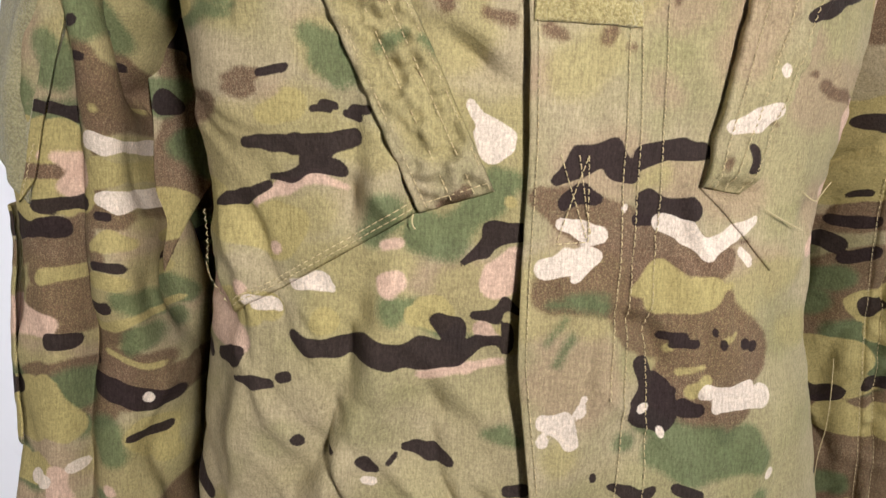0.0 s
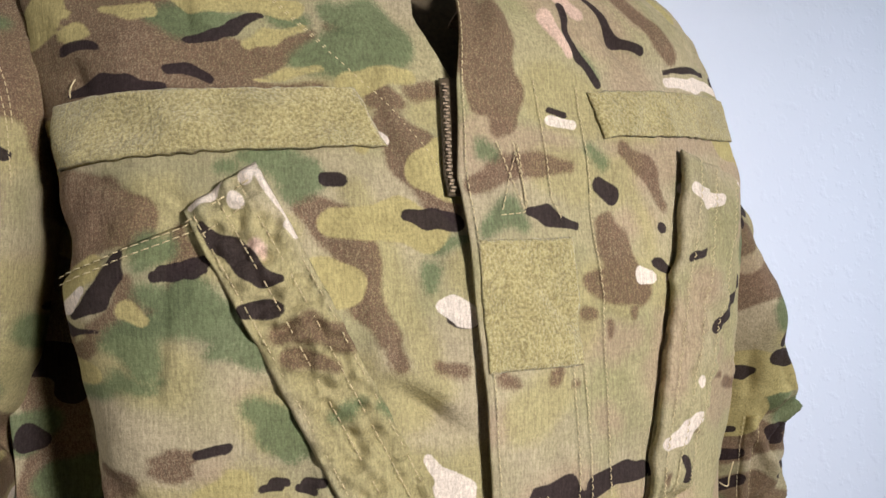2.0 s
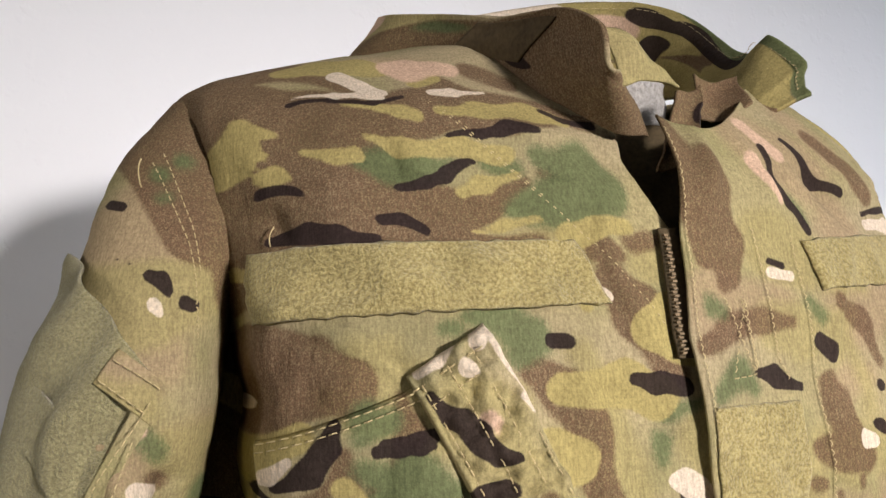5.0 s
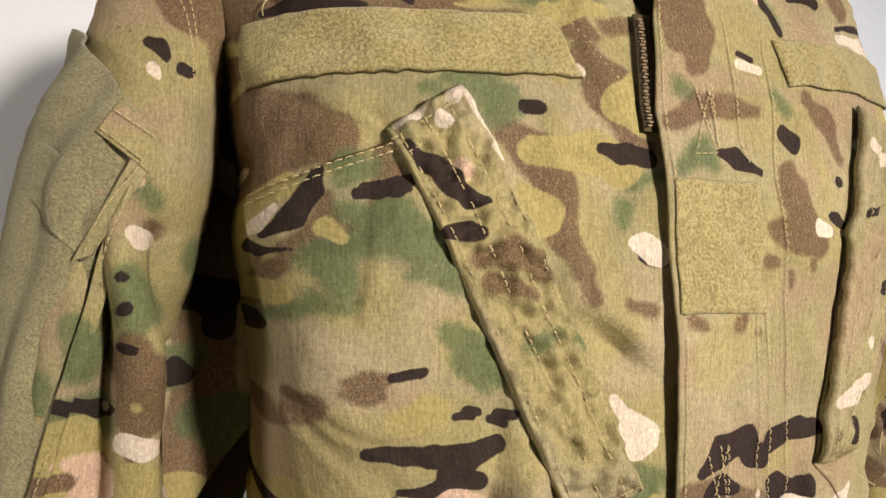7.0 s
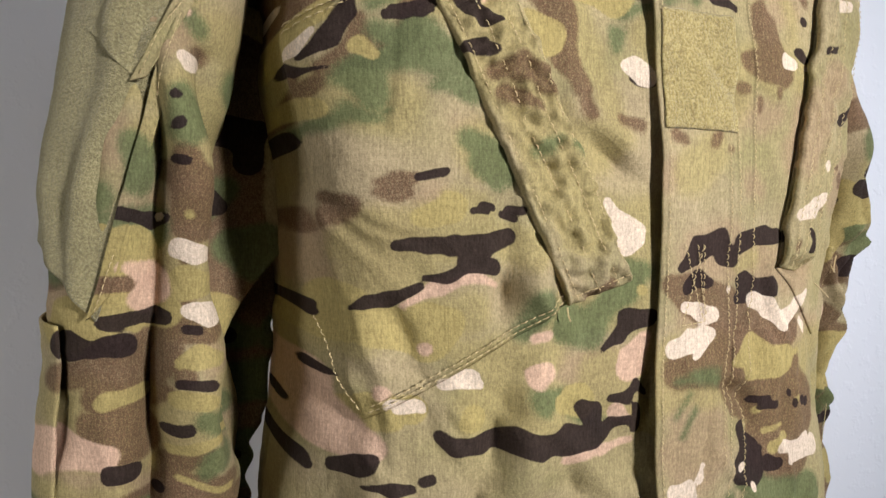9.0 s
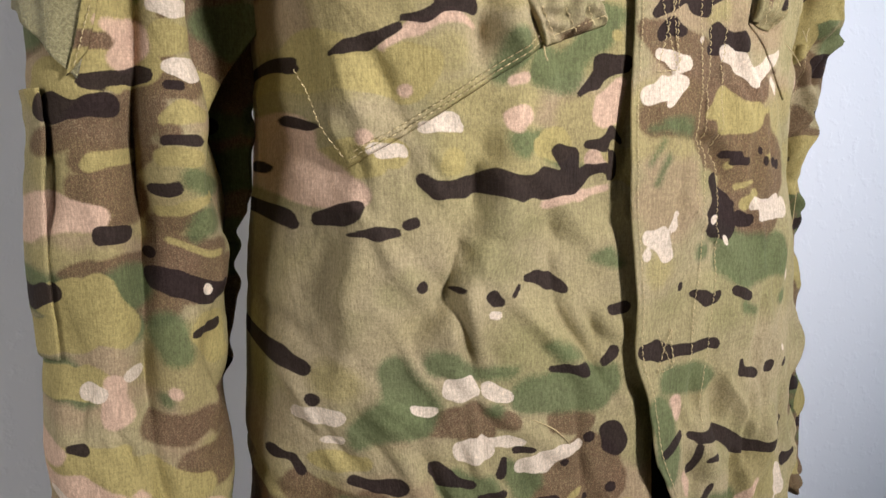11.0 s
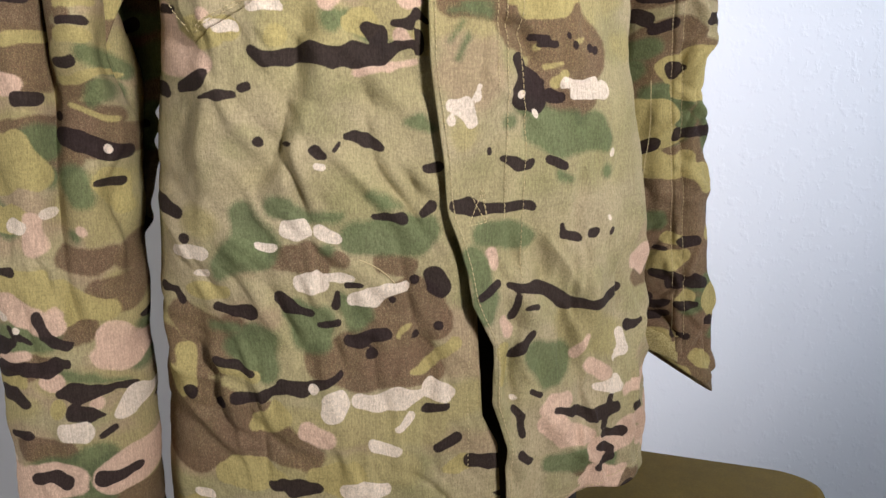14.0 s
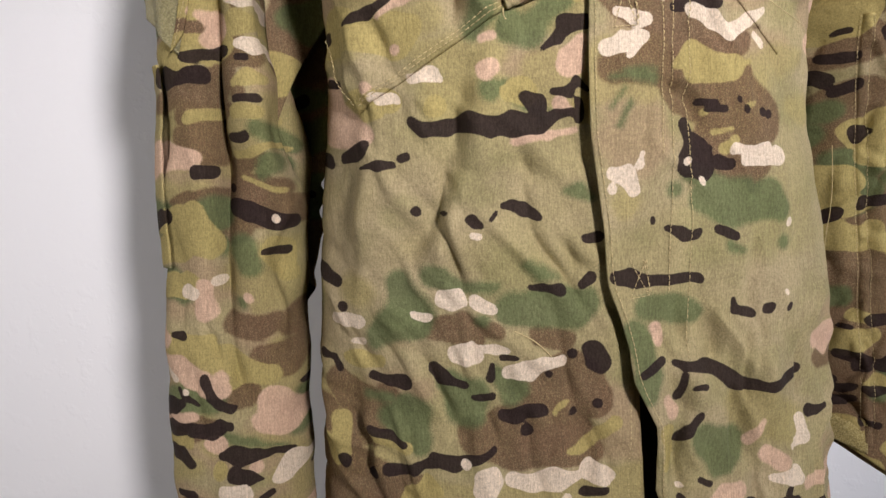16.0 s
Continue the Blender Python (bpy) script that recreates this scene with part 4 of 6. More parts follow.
left_print("tan", 118, 1059, 7.65, 130, 1040, 7.58)

right_print("olive", -18.7, 952.6, 4.37, -9.9, 934, 5.49, -2.1, 913, 6.19, 6.3, 889.9, 5.53, 11.5, 875.2, 6.61)
right_print("brown", -0.4, 979.6, 5.65, 7.7, 966.8, 8.56, 16.2, 953.6, 7.21, 20.6, 944.5, 4.07)
right_print("dark", 2.5, 942.4, 2.68, 12.7, 942.4, 4.28, 22.6, 940.3, 3.17)
right_print("brown", -3.7, 990.7, 3.19, 2.1, 989.2, 4.11)
right_print("brown", 15.7, 996.4, 2.57, 23.5, 998.3, 2.11)
right_print("cream", -3.6, 975, 2.93, -6.3, 975.4, 2.7)
right_print("brown", -34.9, 946.6, 4.74, -25.6, 938.2, 7.14, -17.6, 923.5, 7.13, -14.1, 908.8, 4.77, -8.3, 896.2, 3.48, -2.4, 883.6, 2.62)
right_print("green", -58.1, 965.2, 2.56, -43.4, 964.9, 5.4, -35.3, 958.7, 6.06, -39.8, 952.8, 3.88)
right_print("dark", -28.4, 956.6, 2.84, -22.8, 956.5, 2.62)
right_print("green", 10.3, 931.9, 1.35, 18.1, 931.9, 2.71, 26.7, 934, 2.04)
right_print("green", 14.1, 921.4, 4.05, 13.1, 913, 2.23)
right_print("cream", 18.3, 904.6, 3.14, 21.5, 904.6, 4.49, 26.9, 902.5, 3.83)
right_print("dark", 18.6, 900.4, 1.35, 28.9, 900.4, 1.81)
right_print("brown", 13.9, 881.5, 2, 23.2, 879.4, 2.25)
right_print("cream", 9.1, 847.9, 2.23, 16.6, 839.5, 3.59, 26, 835.3, 3.62)
right_print("brown", -126.5, 959.2, 6.88, -111.9, 950.8, 9.1, -99.3, 944.5, 8.02, -119.5, 938.2, 8.83, -122.1, 929.8, 4.51)
right_print("dark", -124, 906.7, 3.26, -116.1, 902.5, 1.54, -107, 902.5, 0.853)
right_print("dark", -85.4, 923.5, 2.72, -75.5, 923.5, 3.33, -69.3, 927.7, 2.09)
right_print("green", -94, 917.2, 2.93, -80.3, 910.9, 5.41, -66.5, 904.6, 7.08, -56.7, 894.1, 4.63, -70.5, 894.1, 2.91)
right_print("green", -113, 879.4, 2.89, -97.1, 883.6, 2.33, -86.9, 885.7, 1.67)
right_print("brown", -122.1, 894.1, 3.31, -109.3, 896.2, 2.15, -121.8, 883.6, 2.19)
right_print("brown", -98.4, 906.7, 2.31, -84.2, 908.8, 2.3)
right_print("green", -57.3, 873.1, 4.64, -44.9, 864.7, 5.95, -38.7, 858.4, 4.7)
right_print("brown", -86, 856.3, 2.52, -77.6, 856.3, 2.51)
right_print("dark", -50.8, 843.7, 1.7, -45.2, 843.7, 1.71)
right_print("dark", -37.7, 843.7, 2.38, -31.9, 843.7, 2.15)
right_print("dark", -81.2, 829, 2.16, -71.1, 829, 3.12, -61.2, 829, 3.59, -50, 826.9, 4.33, -37.9, 831.1, 3.42)
right_print("dark", -54.8, 820.6, 4.82, -44.9, 818.5, 3.64)
right_print("dark", -52.2, 820.6, 3.38, -63.5, 816.4, 2.41, -72.3, 816.4, 1.45)
right_print("dark", -74.8, 812.2, 2.43, -85.3, 805.9, 3.68, -93.1, 803.8, 2.96, -98.3, 801.7, 1.25)
right_print("pink", -78.7, 803.8, 1.46, -67.6, 812.2, 2.42, -54.5, 814.3, 2.18, -43.1, 810.1, 1.23)
right_print("brown", -90.6, 850, 2.38, -85.5, 850, 3.08, -79.9, 850, 2.13)
right_print("brown", -107.1, 850, 2.47, -101, 843.7, 3.9, -109, 839.5, 2.99)
right_print("brown", -118, 843.7, 2.9, -114.9, 837.4, 3.16)
right_print("brown", -118.3, 900.4, 3.45, -120.6, 894.1, 3.06, -113.8, 889.9, 2.45)
right_print("brown", -105, 904.6, 3.3, -92.6, 904.6, 3.27, -81.7, 910.9, 2.32)
right_print("cream", -63.2, 768.1, 2.46, -54.8, 768.1, 3.94, -48.6, 766, 2.47)
right_print("cream", -80.9, 757.6, 2.96, -73.4, 757.6, 2.72)
right_print("green", -51.3, 864.7, 5.95, -43.5, 858.4, 4.79, -53.4, 868.9, 3.56)
right_print("dark", -54.3, 841.6, 1.67, -47.9, 841.6, 1.69)
right_print("dark", -40.4, 841.6, 1.95, -35.6, 839.5, 1.95)
right_print("dark", -115.4, 799.6, 2.29, -112.1, 797.5, 2.69)
right_print("dark", -121.9, 877.3, 3.98, -119, 873.1, 2.65)
flap_print("olive", -59.5, 934, 12.6, -41.6, 902.5, 12.8, -20.7, 864.7, 13, -4.2, 837.4, 13.2)
flap_print("cream", -76, 946.6, 1.91, -70.2, 950.8, 2.33, -48.2, 984.4, 5.44, -56.2, 957, 2.55)
flap_print("cream", -59.8, 948.7, 3.39)
flap_print("cream", -51.6, 959, 1.28, -41.9, 942.4, 1.5, -35.8, 929.8, 0.855)
flap_print("cream", -42.6, 938.2, 2.34, -40.3, 934, 1.7)
flap_print("dark", -70.9, 940.3, 1.69, -64.6, 934, 3.79, -58.8, 925.6, 4.4, -52, 921.4, 3.37, -46.2, 921.4, 1.9)
flap_print("dark", -58.2, 908.8, 2.51, -49.8, 908.8, 3.8)
flap_print("brown", -48.1, 900.4, 2.54, -37.6, 902.5, 3.83, -24.6, 898.3, 3.88, -17.5, 894.1, 2.17)
flap_print("brown", -43.5, 892, 3.82, -29, 887.8, 2.16)
flap_print("green", -29.3, 866.8, 1.73, -24.3, 868.9, 2.17, -17.9, 871, 2.18)
flap_print("green", -8.6, 868.9, 1.97, -3.6, 866.8, 2.2)
flap_print("pink", -56.6, 931.9, 2.1, -52.7, 929.8, 1.26)
flap_print("brown", -1.3, 805.9, 3.53, 6, 810.1, 3.03)
left_print("brown", 38.3, 1019.4, 6.61, 43.4, 1001.5, 7.76, 45.6, 984.3, 5.14, 41.7, 976.8, 3.24)
left_print("green", 33.8, 969.5, 3.2, 39.2, 967.8, 2.3)
left_print("brown", 30.9, 954.7, 4.09, 42.2, 962.3, 4.14, 61.8, 963.6, 4.02, 76.6, 961.8, 2.17)
left_print("green", 33.5, 936.1, 3.61, 45.1, 944.5, 5.05, 52.4, 938.2, 3.24)
left_print("dark", 54.9, 944.5, 1.86, 64.5, 942.4, 2.83, 79.4, 938.2, 1.93)
left_print("dark", 68.6, 988.2, 1.2, 75.7, 986.9, 1.7)
left_print("cream", 70, 983.1, 2.89, 78.5, 981.9, 2.68)
left_print("green", 87, 970.2, 2.2, 92.5, 963.2, 2.45)
left_print("dark", 89.4, 955.2, 3.42, 96.9, 950.6, 3.93)
left_print("brown", 95, 938.2, 5.38, 97.2, 927.7, 7.31, 102.8, 915.1, 6.85, 93.4, 910.9, 5.8, 83.5, 913, 3.83, 111.6, 906.7, 3.97)
left_print("brown", 105.3, 969.4, 3.48, 119.1, 961.8, 4.06, 126.1, 946.6, 2.55)
left_print("olive", 104.5, 959.2, 3.48, 113.3, 940.3, 3.27, 117.9, 923.5, 2.51)
left_print("cream", 110.4, 915.1, 3.72, 115.4, 913, 3.5)
left_print("cream", 127.4, 913, 1.79)
left_print("dark", 121.6, 919.3, 3.28, 126.5, 917.2, 2.29)
left_print("dark", 122.9, 936.1, 2.79)
left_print("brown", 79.4, 898.3, 2.62, 83.7, 898.3, 2.15)
left_print("brown", 105.2, 900.4, 2.94)
left_print("brown", 91.7, 894.1, 1.93, 91.7, 889.9, 1.45)
left_print("brown", 39.3, 877.3, 1.81, 46.2, 875.2, 1.6)
left_print("brown", 64.4, 877.3, 2.1, 63, 873.1, 1.4)
left_print("brown", 74.3, 871, 1.65)
left_print("dark", 85.7, 1039.2, 2.07, 84.3, 1022.7, 2.02, 88.2, 1011.5, 2.26, 98.2, 1001.3, 2.53)
left_print("dark", 102.6, 1043.9, 1.59, 110.2, 1034.3, 2.12, 116.2, 1023.8, 2.66, 127, 1021.4, 2.13)
left_print("dark", 142.8, 1012.9, 1.36, 181.9, 1017.7, 1.78)
left_print("cream", 143.3, 1007, 2.72, 166.3, 1008.8, 2.84, 195.8, 1011.6, 3.36)
left_print("green", 90.7, 1012.6, 1.51, 97.9, 1004.5, 1.52)
left_print("tan", 116.9, 1007.3, 11.7, 125.8, 988.7, 10.4)
far_flap_print("cream", 139.8, 954.7, 2.6, 150.6, 948.7, 3.73, 162.4, 948.7, 2.73)
left_print("cream", 139.8, 954.7, 2.6, 150.6, 948.7, 3.73, 162.4, 948.7, 2.73)
far_flap_print("cream", 183, 957.1, 4.01)
left_print("cream", 183, 957.1, 4.01)
far_flap_print("dark", 175.3, 965.4, 1.7)
left_print("dark", 175.3, 965.4, 1.7)
far_flap_print("dark", 133.1, 923.5, 2.05, 146.6, 925.6, 1.58)
left_print("dark", 133.1, 923.5, 2.05, 146.6, 925.6, 1.58)
far_flap_print("dark", 151, 887.8, 2.67, 161.3, 894.1, 3.8, 172.9, 900.4, 2.23, 196.9, 908.8, 3.57)
left_print("dark", 151, 887.8, 2.67, 161.3, 894.1, 3.8, 172.9, 900.4, 2.23, 196.9, 908.8, 3.57)
far_flap_print("cream", 117.8, 841.6, 3.78, 130.1, 843.7, 4.63, 139.3, 850, 3.13)
left_print("cream", 117.8, 841.6, 3.78, 130.1, 843.7, 4.63, 139.3, 850, 3.13)
far_flap_print("brown", 121.4, 843.7, 0.76, 140.2, 843.7, 0.787)
left_print("brown", 121.4, 843.7, 0.76, 140.2, 843.7, 0.787)
far_flap_print("dark", 128.4, 831.1, 3.08, 128.2, 822.7, 3.08)
left_print("dark", 128.4, 831.1, 3.08, 128.2, 822.7, 3.08)
far_flap_print("brown", 115.2, 824.8, 2.51)
left_print("brown", 115.2, 824.8, 2.51)
far_flap_print("cream", 139.2, 866.8, 2.61)
left_print("cream", 139.2, 866.8, 2.61)
far_flap_print("brown", 159.9, 866.8, 2.17)
left_print("brown", 159.9, 866.8, 2.17)
far_flap_print("tan", 125.7, 896.2, 6.34, 121.6, 866.8, 5.56, 143.4, 910.9, 7.87)
left_print("tan", 125.7, 896.2, 6.34, 121.6, 866.8, 5.56, 143.4, 910.9, 7.87)
left_print("dark", 45.3, 818.5, 3.092, 54.2, 824.8, 5.63, 68.1, 829, 5.062, 71.5, 822.7, 5.738, 76.4, 820.6, 3.848)
left_print("dark", 82, 826.9, 4.819, 98.8, 831.1, 5.265, 106.8, 831.1, 4.333)
left_print("dark", 83.9, 808, 5.508, 93, 805.9, 3.281, 107.7, 805.9, 5.333)
left_print("dark", 85.7, 801.7, 4.226, 80.9, 799.6, 2.592)
left_print("dark", 49.3, 808, 3.74, 56.4, 812.2, 4.09, 62.8, 808, 2.538)
left_print("cream", 47.5, 797.5, 3.46, 58.4, 795.4, 4.21, 63.6, 795.4, 3.52)
left_print("cream", 41.3, 778.6, 4.15, 50.1, 782.8, 3.94, 59.5, 784.9, 4.22, 55.5, 776.5, 2.57)
left_print("cream", 92.4, 799.6, 4.38, 105.2, 795.4, 5.21, 114.2, 789.1, 4, 127.1, 795.4, 3.58, 138, 799.6, 2.09)
left_print("cream", 138.4, 782.8, 2.62, 131.5, 787, 2.32)
left_print("cream", 74, 803.8, 1.78)
left_print("moss", 98.3, 776.5, 3.45, 103, 768.1, 4.7, 114.9, 770.2, 3.51, 86.3, 770.2, 1.69, 126.9, 772.3, 1.28)
left_print("green", 52.8, 766, 1.86, 69.6, 766, 1.66)
left_print("brown", 115.9, 793.3, 1.01, 135.1, 791.2, 1.04)
left_print("brown", 45.7, 1029.1, 6, 45.8, 1013, 8, 46.2, 996, 8, 45.4, 981.7, 6)
left_print("brown", 32, 1045, 6, 34, 1028, 7, 36, 1010, 7, 37, 990, 6)
left_print("tan", 80, 1042, 14, 104, 1030, 16)
left_print("pink", 74, 1030, 4, 82, 1014, 3)

# ---- folds and creases ----
right_folds(-36, 770, -46, 717, 8, -8)
right_folds(-46, 718, -79, 649, 9, -7)
right_folds(-21, 769, -32, 717, 13, 8)
right_folds(-32, 717, -51, 665, 12, 6)
right_folds(-4, 684, 36, 629, 4, -5.2)
right_folds(-12, 677, 24, 632, 5, 4)
right_folds(-53, 700, -37, 647, 4, -4)
right_folds(-43, 693, -35, 657, 4, 3.6)
right_folds(-94, 726, -93, 659, 9, 5)
right_folds(-82, 642, -56, 572, 7, 6)
right_folds(-70, 618, -45, 560, 5, -6)
right_folds(-98, 568, -85, 505, 6, 6)
right_folds(-109, 588, -98, 508, 6, -6)
right_folds(-123, 599, -110, 521, 6, 6)
right_folds(-21, 505, -34, 567, 7, 3)
right_folds(25, 582, 15, 499, 6, 3)
right_folds(36, 588, 34, 500, 6, -3.6)
right_folds(6, 680, 13, 660, 4, 3)
right_folds(19, 676, 23, 652, 3.5, -3)
right_folds(-73, 734, -80, 694, 10, 3)
right_folds(-109, 736, -109, 655, 11, -4)
right_folds(-86, 803, -73, 778, 6, -4)
right_folds(-95, 798, -83, 768, 7, 3.2)
right_folds(-40, 792, -36, 827, 6, -8)
right_folds(-24, 824, -25, 797, 7, 6)
right_folds(-113, 775, -95, 736, 8, -4)
right_folds(-105, 777, -91, 757, 5, 2.4)
right_folds(-74, 765, -66, 737, 5, -2.4)
right_folds(-7, 726, 2, 711, 4, -3)
right_folds(-96, 879, -93, 831, 16, 4)
right_folds(-84, 879, -77, 838, 10, -2.4)
right_folds(-112, 953, -110, 926, 8, -2)
right_folds(-12, 904, 2, 876, 7, 5)
right_folds(2, 872, 25, 859, 5, -5)
right_folds(1, 881, 28, 869, 6, 4)
right_folds(-5, 898, -1, 883, 4, -4)
right_folds(-20, 947, -10, 908, 8, 3.2)
right_folds(6, 983, 18, 945, 8, 2.4)
right_folds(-130, 962, -130, 927, 7, -2.4)
right_folds(-152, 1059, -151, 991, 7, -12)
right_folds(-140, 1028, -138, 981, 6, 6)
right_folds(-78, 1034, -78, 1016, 5, -3)
right_folds(-123, 1012, -121, 995, 5, -3)
right_folds(-51, 1048, 6, 1036, 6, 2.4)
right_folds(-3, 1050, 16, 1005, 8, -4)
left_folds(104, 635, 120, 577, 9, -8)
left_folds(120, 577, 141, 521, 7, -7)
left_folds(143, 611, 150, 564, 10, 6)
left_folds(92, 600, 100, 573, 7, 4)
left_folds(88, 761, 97, 729, 5, -4)
left_folds(80, 602, 91, 491, 4, -4)
left_folds(98, 534, 123, 484, 7, 4)
left_folds(152, 539, 137, 481, 6, -4)
left_folds(88, 637, 93, 607, 5, -4)
left_folds(73, 558, 81, 502, 4, 4)
left_folds(112, 686, 111, 645, 8, 2.4)
left_folds(70, 761, 96, 744, 4, -3.6)
left_folds(81, 754, 91, 767, 4, 2.8)
left_folds(60, 767, 68, 705, 3, -1.6)
left_folds(113, 813, 141, 809, 4, -5)
left_folds(120, 779, 133, 730, 8, 2.4)
left_folds(74, 1045, 78, 1006, 6, 3)
left_folds(105, 1032, 132, 1003, 6, -3.2)
left_folds(126, 1037, 168, 1017, 8, 2.8)
left_folds(52, 1049, 38, 1005, 5, 4)
sleeve_folds(-171, 921, -170, 820, 9, 11.2)
sleeve_folds(-170, 820, -166, 706, 9, 11.2)
sleeve_folds(-185, 863, -186, 797, 9, -9.8)
sleeve_folds(-186, 807, -190, 710, 9, -9.8)
sleeve_folds(-177, 911, -177, 820, 5, -11.2)
sleeve_folds(-177, 820, -186, 710, 5, -11.2)
sleeve_folds(-168, 921, -167, 817, 8, 5.6)
sleeve_folds(-167, 817, -165, 711, 9, 5.6)
sleeve_folds(-157, 910, -150, 824, 6, -15.4)
sleeve_folds(-150, 824, -136, 693, 6, -12.6)
sleeve_folds(-192, 911, -199, 818, 9, 4.2)
sleeve_folds(-200, 782, -201, 711, 10, 2.8)
sleeve_folds(-190, 787, -193, 716, 6, -2.8)
sleeve_folds(-189, 736, -188, 674, 5, -9.8)
sleeve_folds(-188, 674, -186, 620, 6, -9.8)
sleeve_folds(-186, 620, -179, 563, 7, -7)
sleeve_folds(-170, 706, -172, 631, 9, 5.6)
sleeve_folds(-202, 721, -206, 642, 9, 4.2)
sleeve_folds(-155, 663, -147, 606, 5, -5.6)
sleeve_folds(-160, 657, -156, 612, 6, 3.5)
sleeve_folds(-223, 608, -206, 530, 6, -3.5)
sleeve_folds(-227, 649, -222, 573, 6, 3.5)
sleeve_folds(-193, 593, -177, 525, 8, 2.8)

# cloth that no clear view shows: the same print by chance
# far sleeve: inks weighted brown and dark, partly standing for its shade
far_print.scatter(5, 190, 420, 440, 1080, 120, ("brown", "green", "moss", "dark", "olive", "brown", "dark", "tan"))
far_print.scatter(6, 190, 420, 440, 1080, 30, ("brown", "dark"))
sleeve_print.scatter(7, -225, -120, 900, 1020, 14, ("tan", "tan", "olive"))
sleeve_print("brown", -150, 1060, 14, -138, 1030, 14, -132, 1000, 12, -128, 960, 10)
sleeve_print.scatter(8, -260, -214, 420, 900, 46, ("brown", "green", "moss", "dark", "tan", "pink"))
sleeve_print.scatter(9, -240, -130, 380, 500, 26, ("brown", "green", "moss", "dark", "pink", "cream"))
collar_print("brown", -60, 1072, 26, -36, 1078, 26, -8, 1074, 22)
collar_print("olive", 20, 1078, 30, 60, 1080, 30)
collar_print("brown", 100, 1070, 26, 132, 1070, 24)
collar_print.scatter(10, -60, 10, 1045, 1110, 8, ("brown", "olive"))
collar_print("dark", -30, 1066, 3, -27, 1070, 3)
collar_print("green", -10, 1092, 5, -4, 1094, 4)
collar_print.scatter(51, 14, 96, 1050, 1110, 34, ("brown", "green", "cream", "moss", "pink", "dark"))
collar_print.scatter(52, 96, 140, 1048, 1105, 16, ("dark", "olive", "brown", "green"))
collar_print("dark", 108, 1075, 5, 111, 1082, 5)
collar_print("moss", 136, 1060, 10, 146, 1080, 16)
collar_print("tan", 150, 1060, 10, 156, 1080, 12)
left_print.scatter(11, 90, 230, 420, 470, 12, ("brown", "green", "dark", "pink"))
right_print.scatter(12, -150, 80, 420, 480, 22, ("brown", "green", "dark", "moss", "cream"))
left_print.scatter(13, 180, 240, 480, 1070, 40, ("brown", "green", "dark", "moss", "tan", "pink"))
right_print.scatter(31, -150, 60, 740, 1000, 42, ("olive", "olive", "moss"))
right_print.scatter(37, -150, 60, 470, 590, 16, ("tan", "olive"))
left_print.scatter(32, 30, 220, 740, 1000, 42, ("tan", "olive"))
sleeve_print.scatter(33, -240, -140, 440, 940, 60, ("tan", "olive"))
sleeve_print("tan", -175, 990, 26, -180, 960, 24)
sleeve_print.scatter(41, -245, -145, 430, 700, 16, ("brown",))
# far sleeve again: brown ground and dark blots deepen the shade put in its print
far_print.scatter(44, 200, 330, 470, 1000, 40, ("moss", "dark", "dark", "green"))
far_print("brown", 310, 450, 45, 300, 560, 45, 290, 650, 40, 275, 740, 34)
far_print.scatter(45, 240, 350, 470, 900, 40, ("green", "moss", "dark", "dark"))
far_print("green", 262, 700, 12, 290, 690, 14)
far_sleeve_folds(250, 1000, 262, 820, 8, 3)
far_sleeve_folds(278, 820, 300, 600, 6, -4)
far_sleeve_folds(262, 780, 290, 560, 7, 3)
for n in range(9):
    far_sleeve_folds(262 + n * 4, 800 - n * 34, 300 + n * 3, 790 - n * 34, 5, 1.2 if n % 2 else -1.2)

right_folds.many(1, -130, 60, 450, 640, 60, 28, 30, 3.0)
right_folds.many(2, -120, 40, 640, 760, 30, 25, 30, 2.4)
right_folds.many(3, -120, 20, 770, 1000, 40, 10, 50, 1.6)
left_folds.many(4, 80, 220, 440, 640, 50, 10, 35, 3.0)
left_folds.many(5, 80, 210, 640, 800, 28, 10, 40, 2.0)
left_folds.many(6, 60, 220, 800, 1040, 34, 20, 50, 1.6)
left_folds.many(7, 40, 70, 450, 800, 16, 0, 40, 1.3)
sleeve_folds.many(8, -235, -145, 440, 900, 50, -8, 25, 2.4)
far_sleeve_folds.many(9, 235, 350, 470, 1000, 90, 0, 60, 4.5)
trunk_halves()
sleeves()


# ---- pieces sewn on the front ----
def tape_waves(u, v):
    return (0.0016 * np.sin(u * 19.0 + 0.6) + 0.0016 * wave(u + 0 * v, v * 0.3, 0.11, 94)) * np.sin(np.pi * v)


def flap_puckers(u, v):
    rows = 0.0011 * np.abs(np.sin(np.pi * (u - 0.10) / 0.31))
    return rows + 0.0034 * wave(u * 3.0 + 0.4 * v, v * 16.0, 0.5, 90) * (1 - 0.6 * np.abs(2 * u - 1)) + 0.0024 * wave(u * 5, v * 26.0, 0.6, 92)


patch("name_tape", "r", ((-0.1255, 0.9670), (-0.002, 0.9705), (-0.014, 0.9950), (-0.1280, 0.9945)), 0.0046, LOOP, ragged=0.0007, rows=44, cols=180, folds=tape_waves, label="fuzzy olive loop tape")
patch("rank_tab", "l", ((0.0325, 0.8790), (0.078, 0.8790), (0.0750, 0.9325), (0.0305, 0.9320)), 0.0016, LOOP, ragged=0.0004, rows=70, cols=70, seed=4, label="square olive loop patch")
patch("branch_tape", "l", ((0.0945, 0.9755), (0.200, 0.9830), (0.199, 1.0070), (0.090, 0.9965)), 0.0022, LOOP, ragged=0.0007, rows=44, cols=110, seed=8, label="fuzzy olive loop tape")
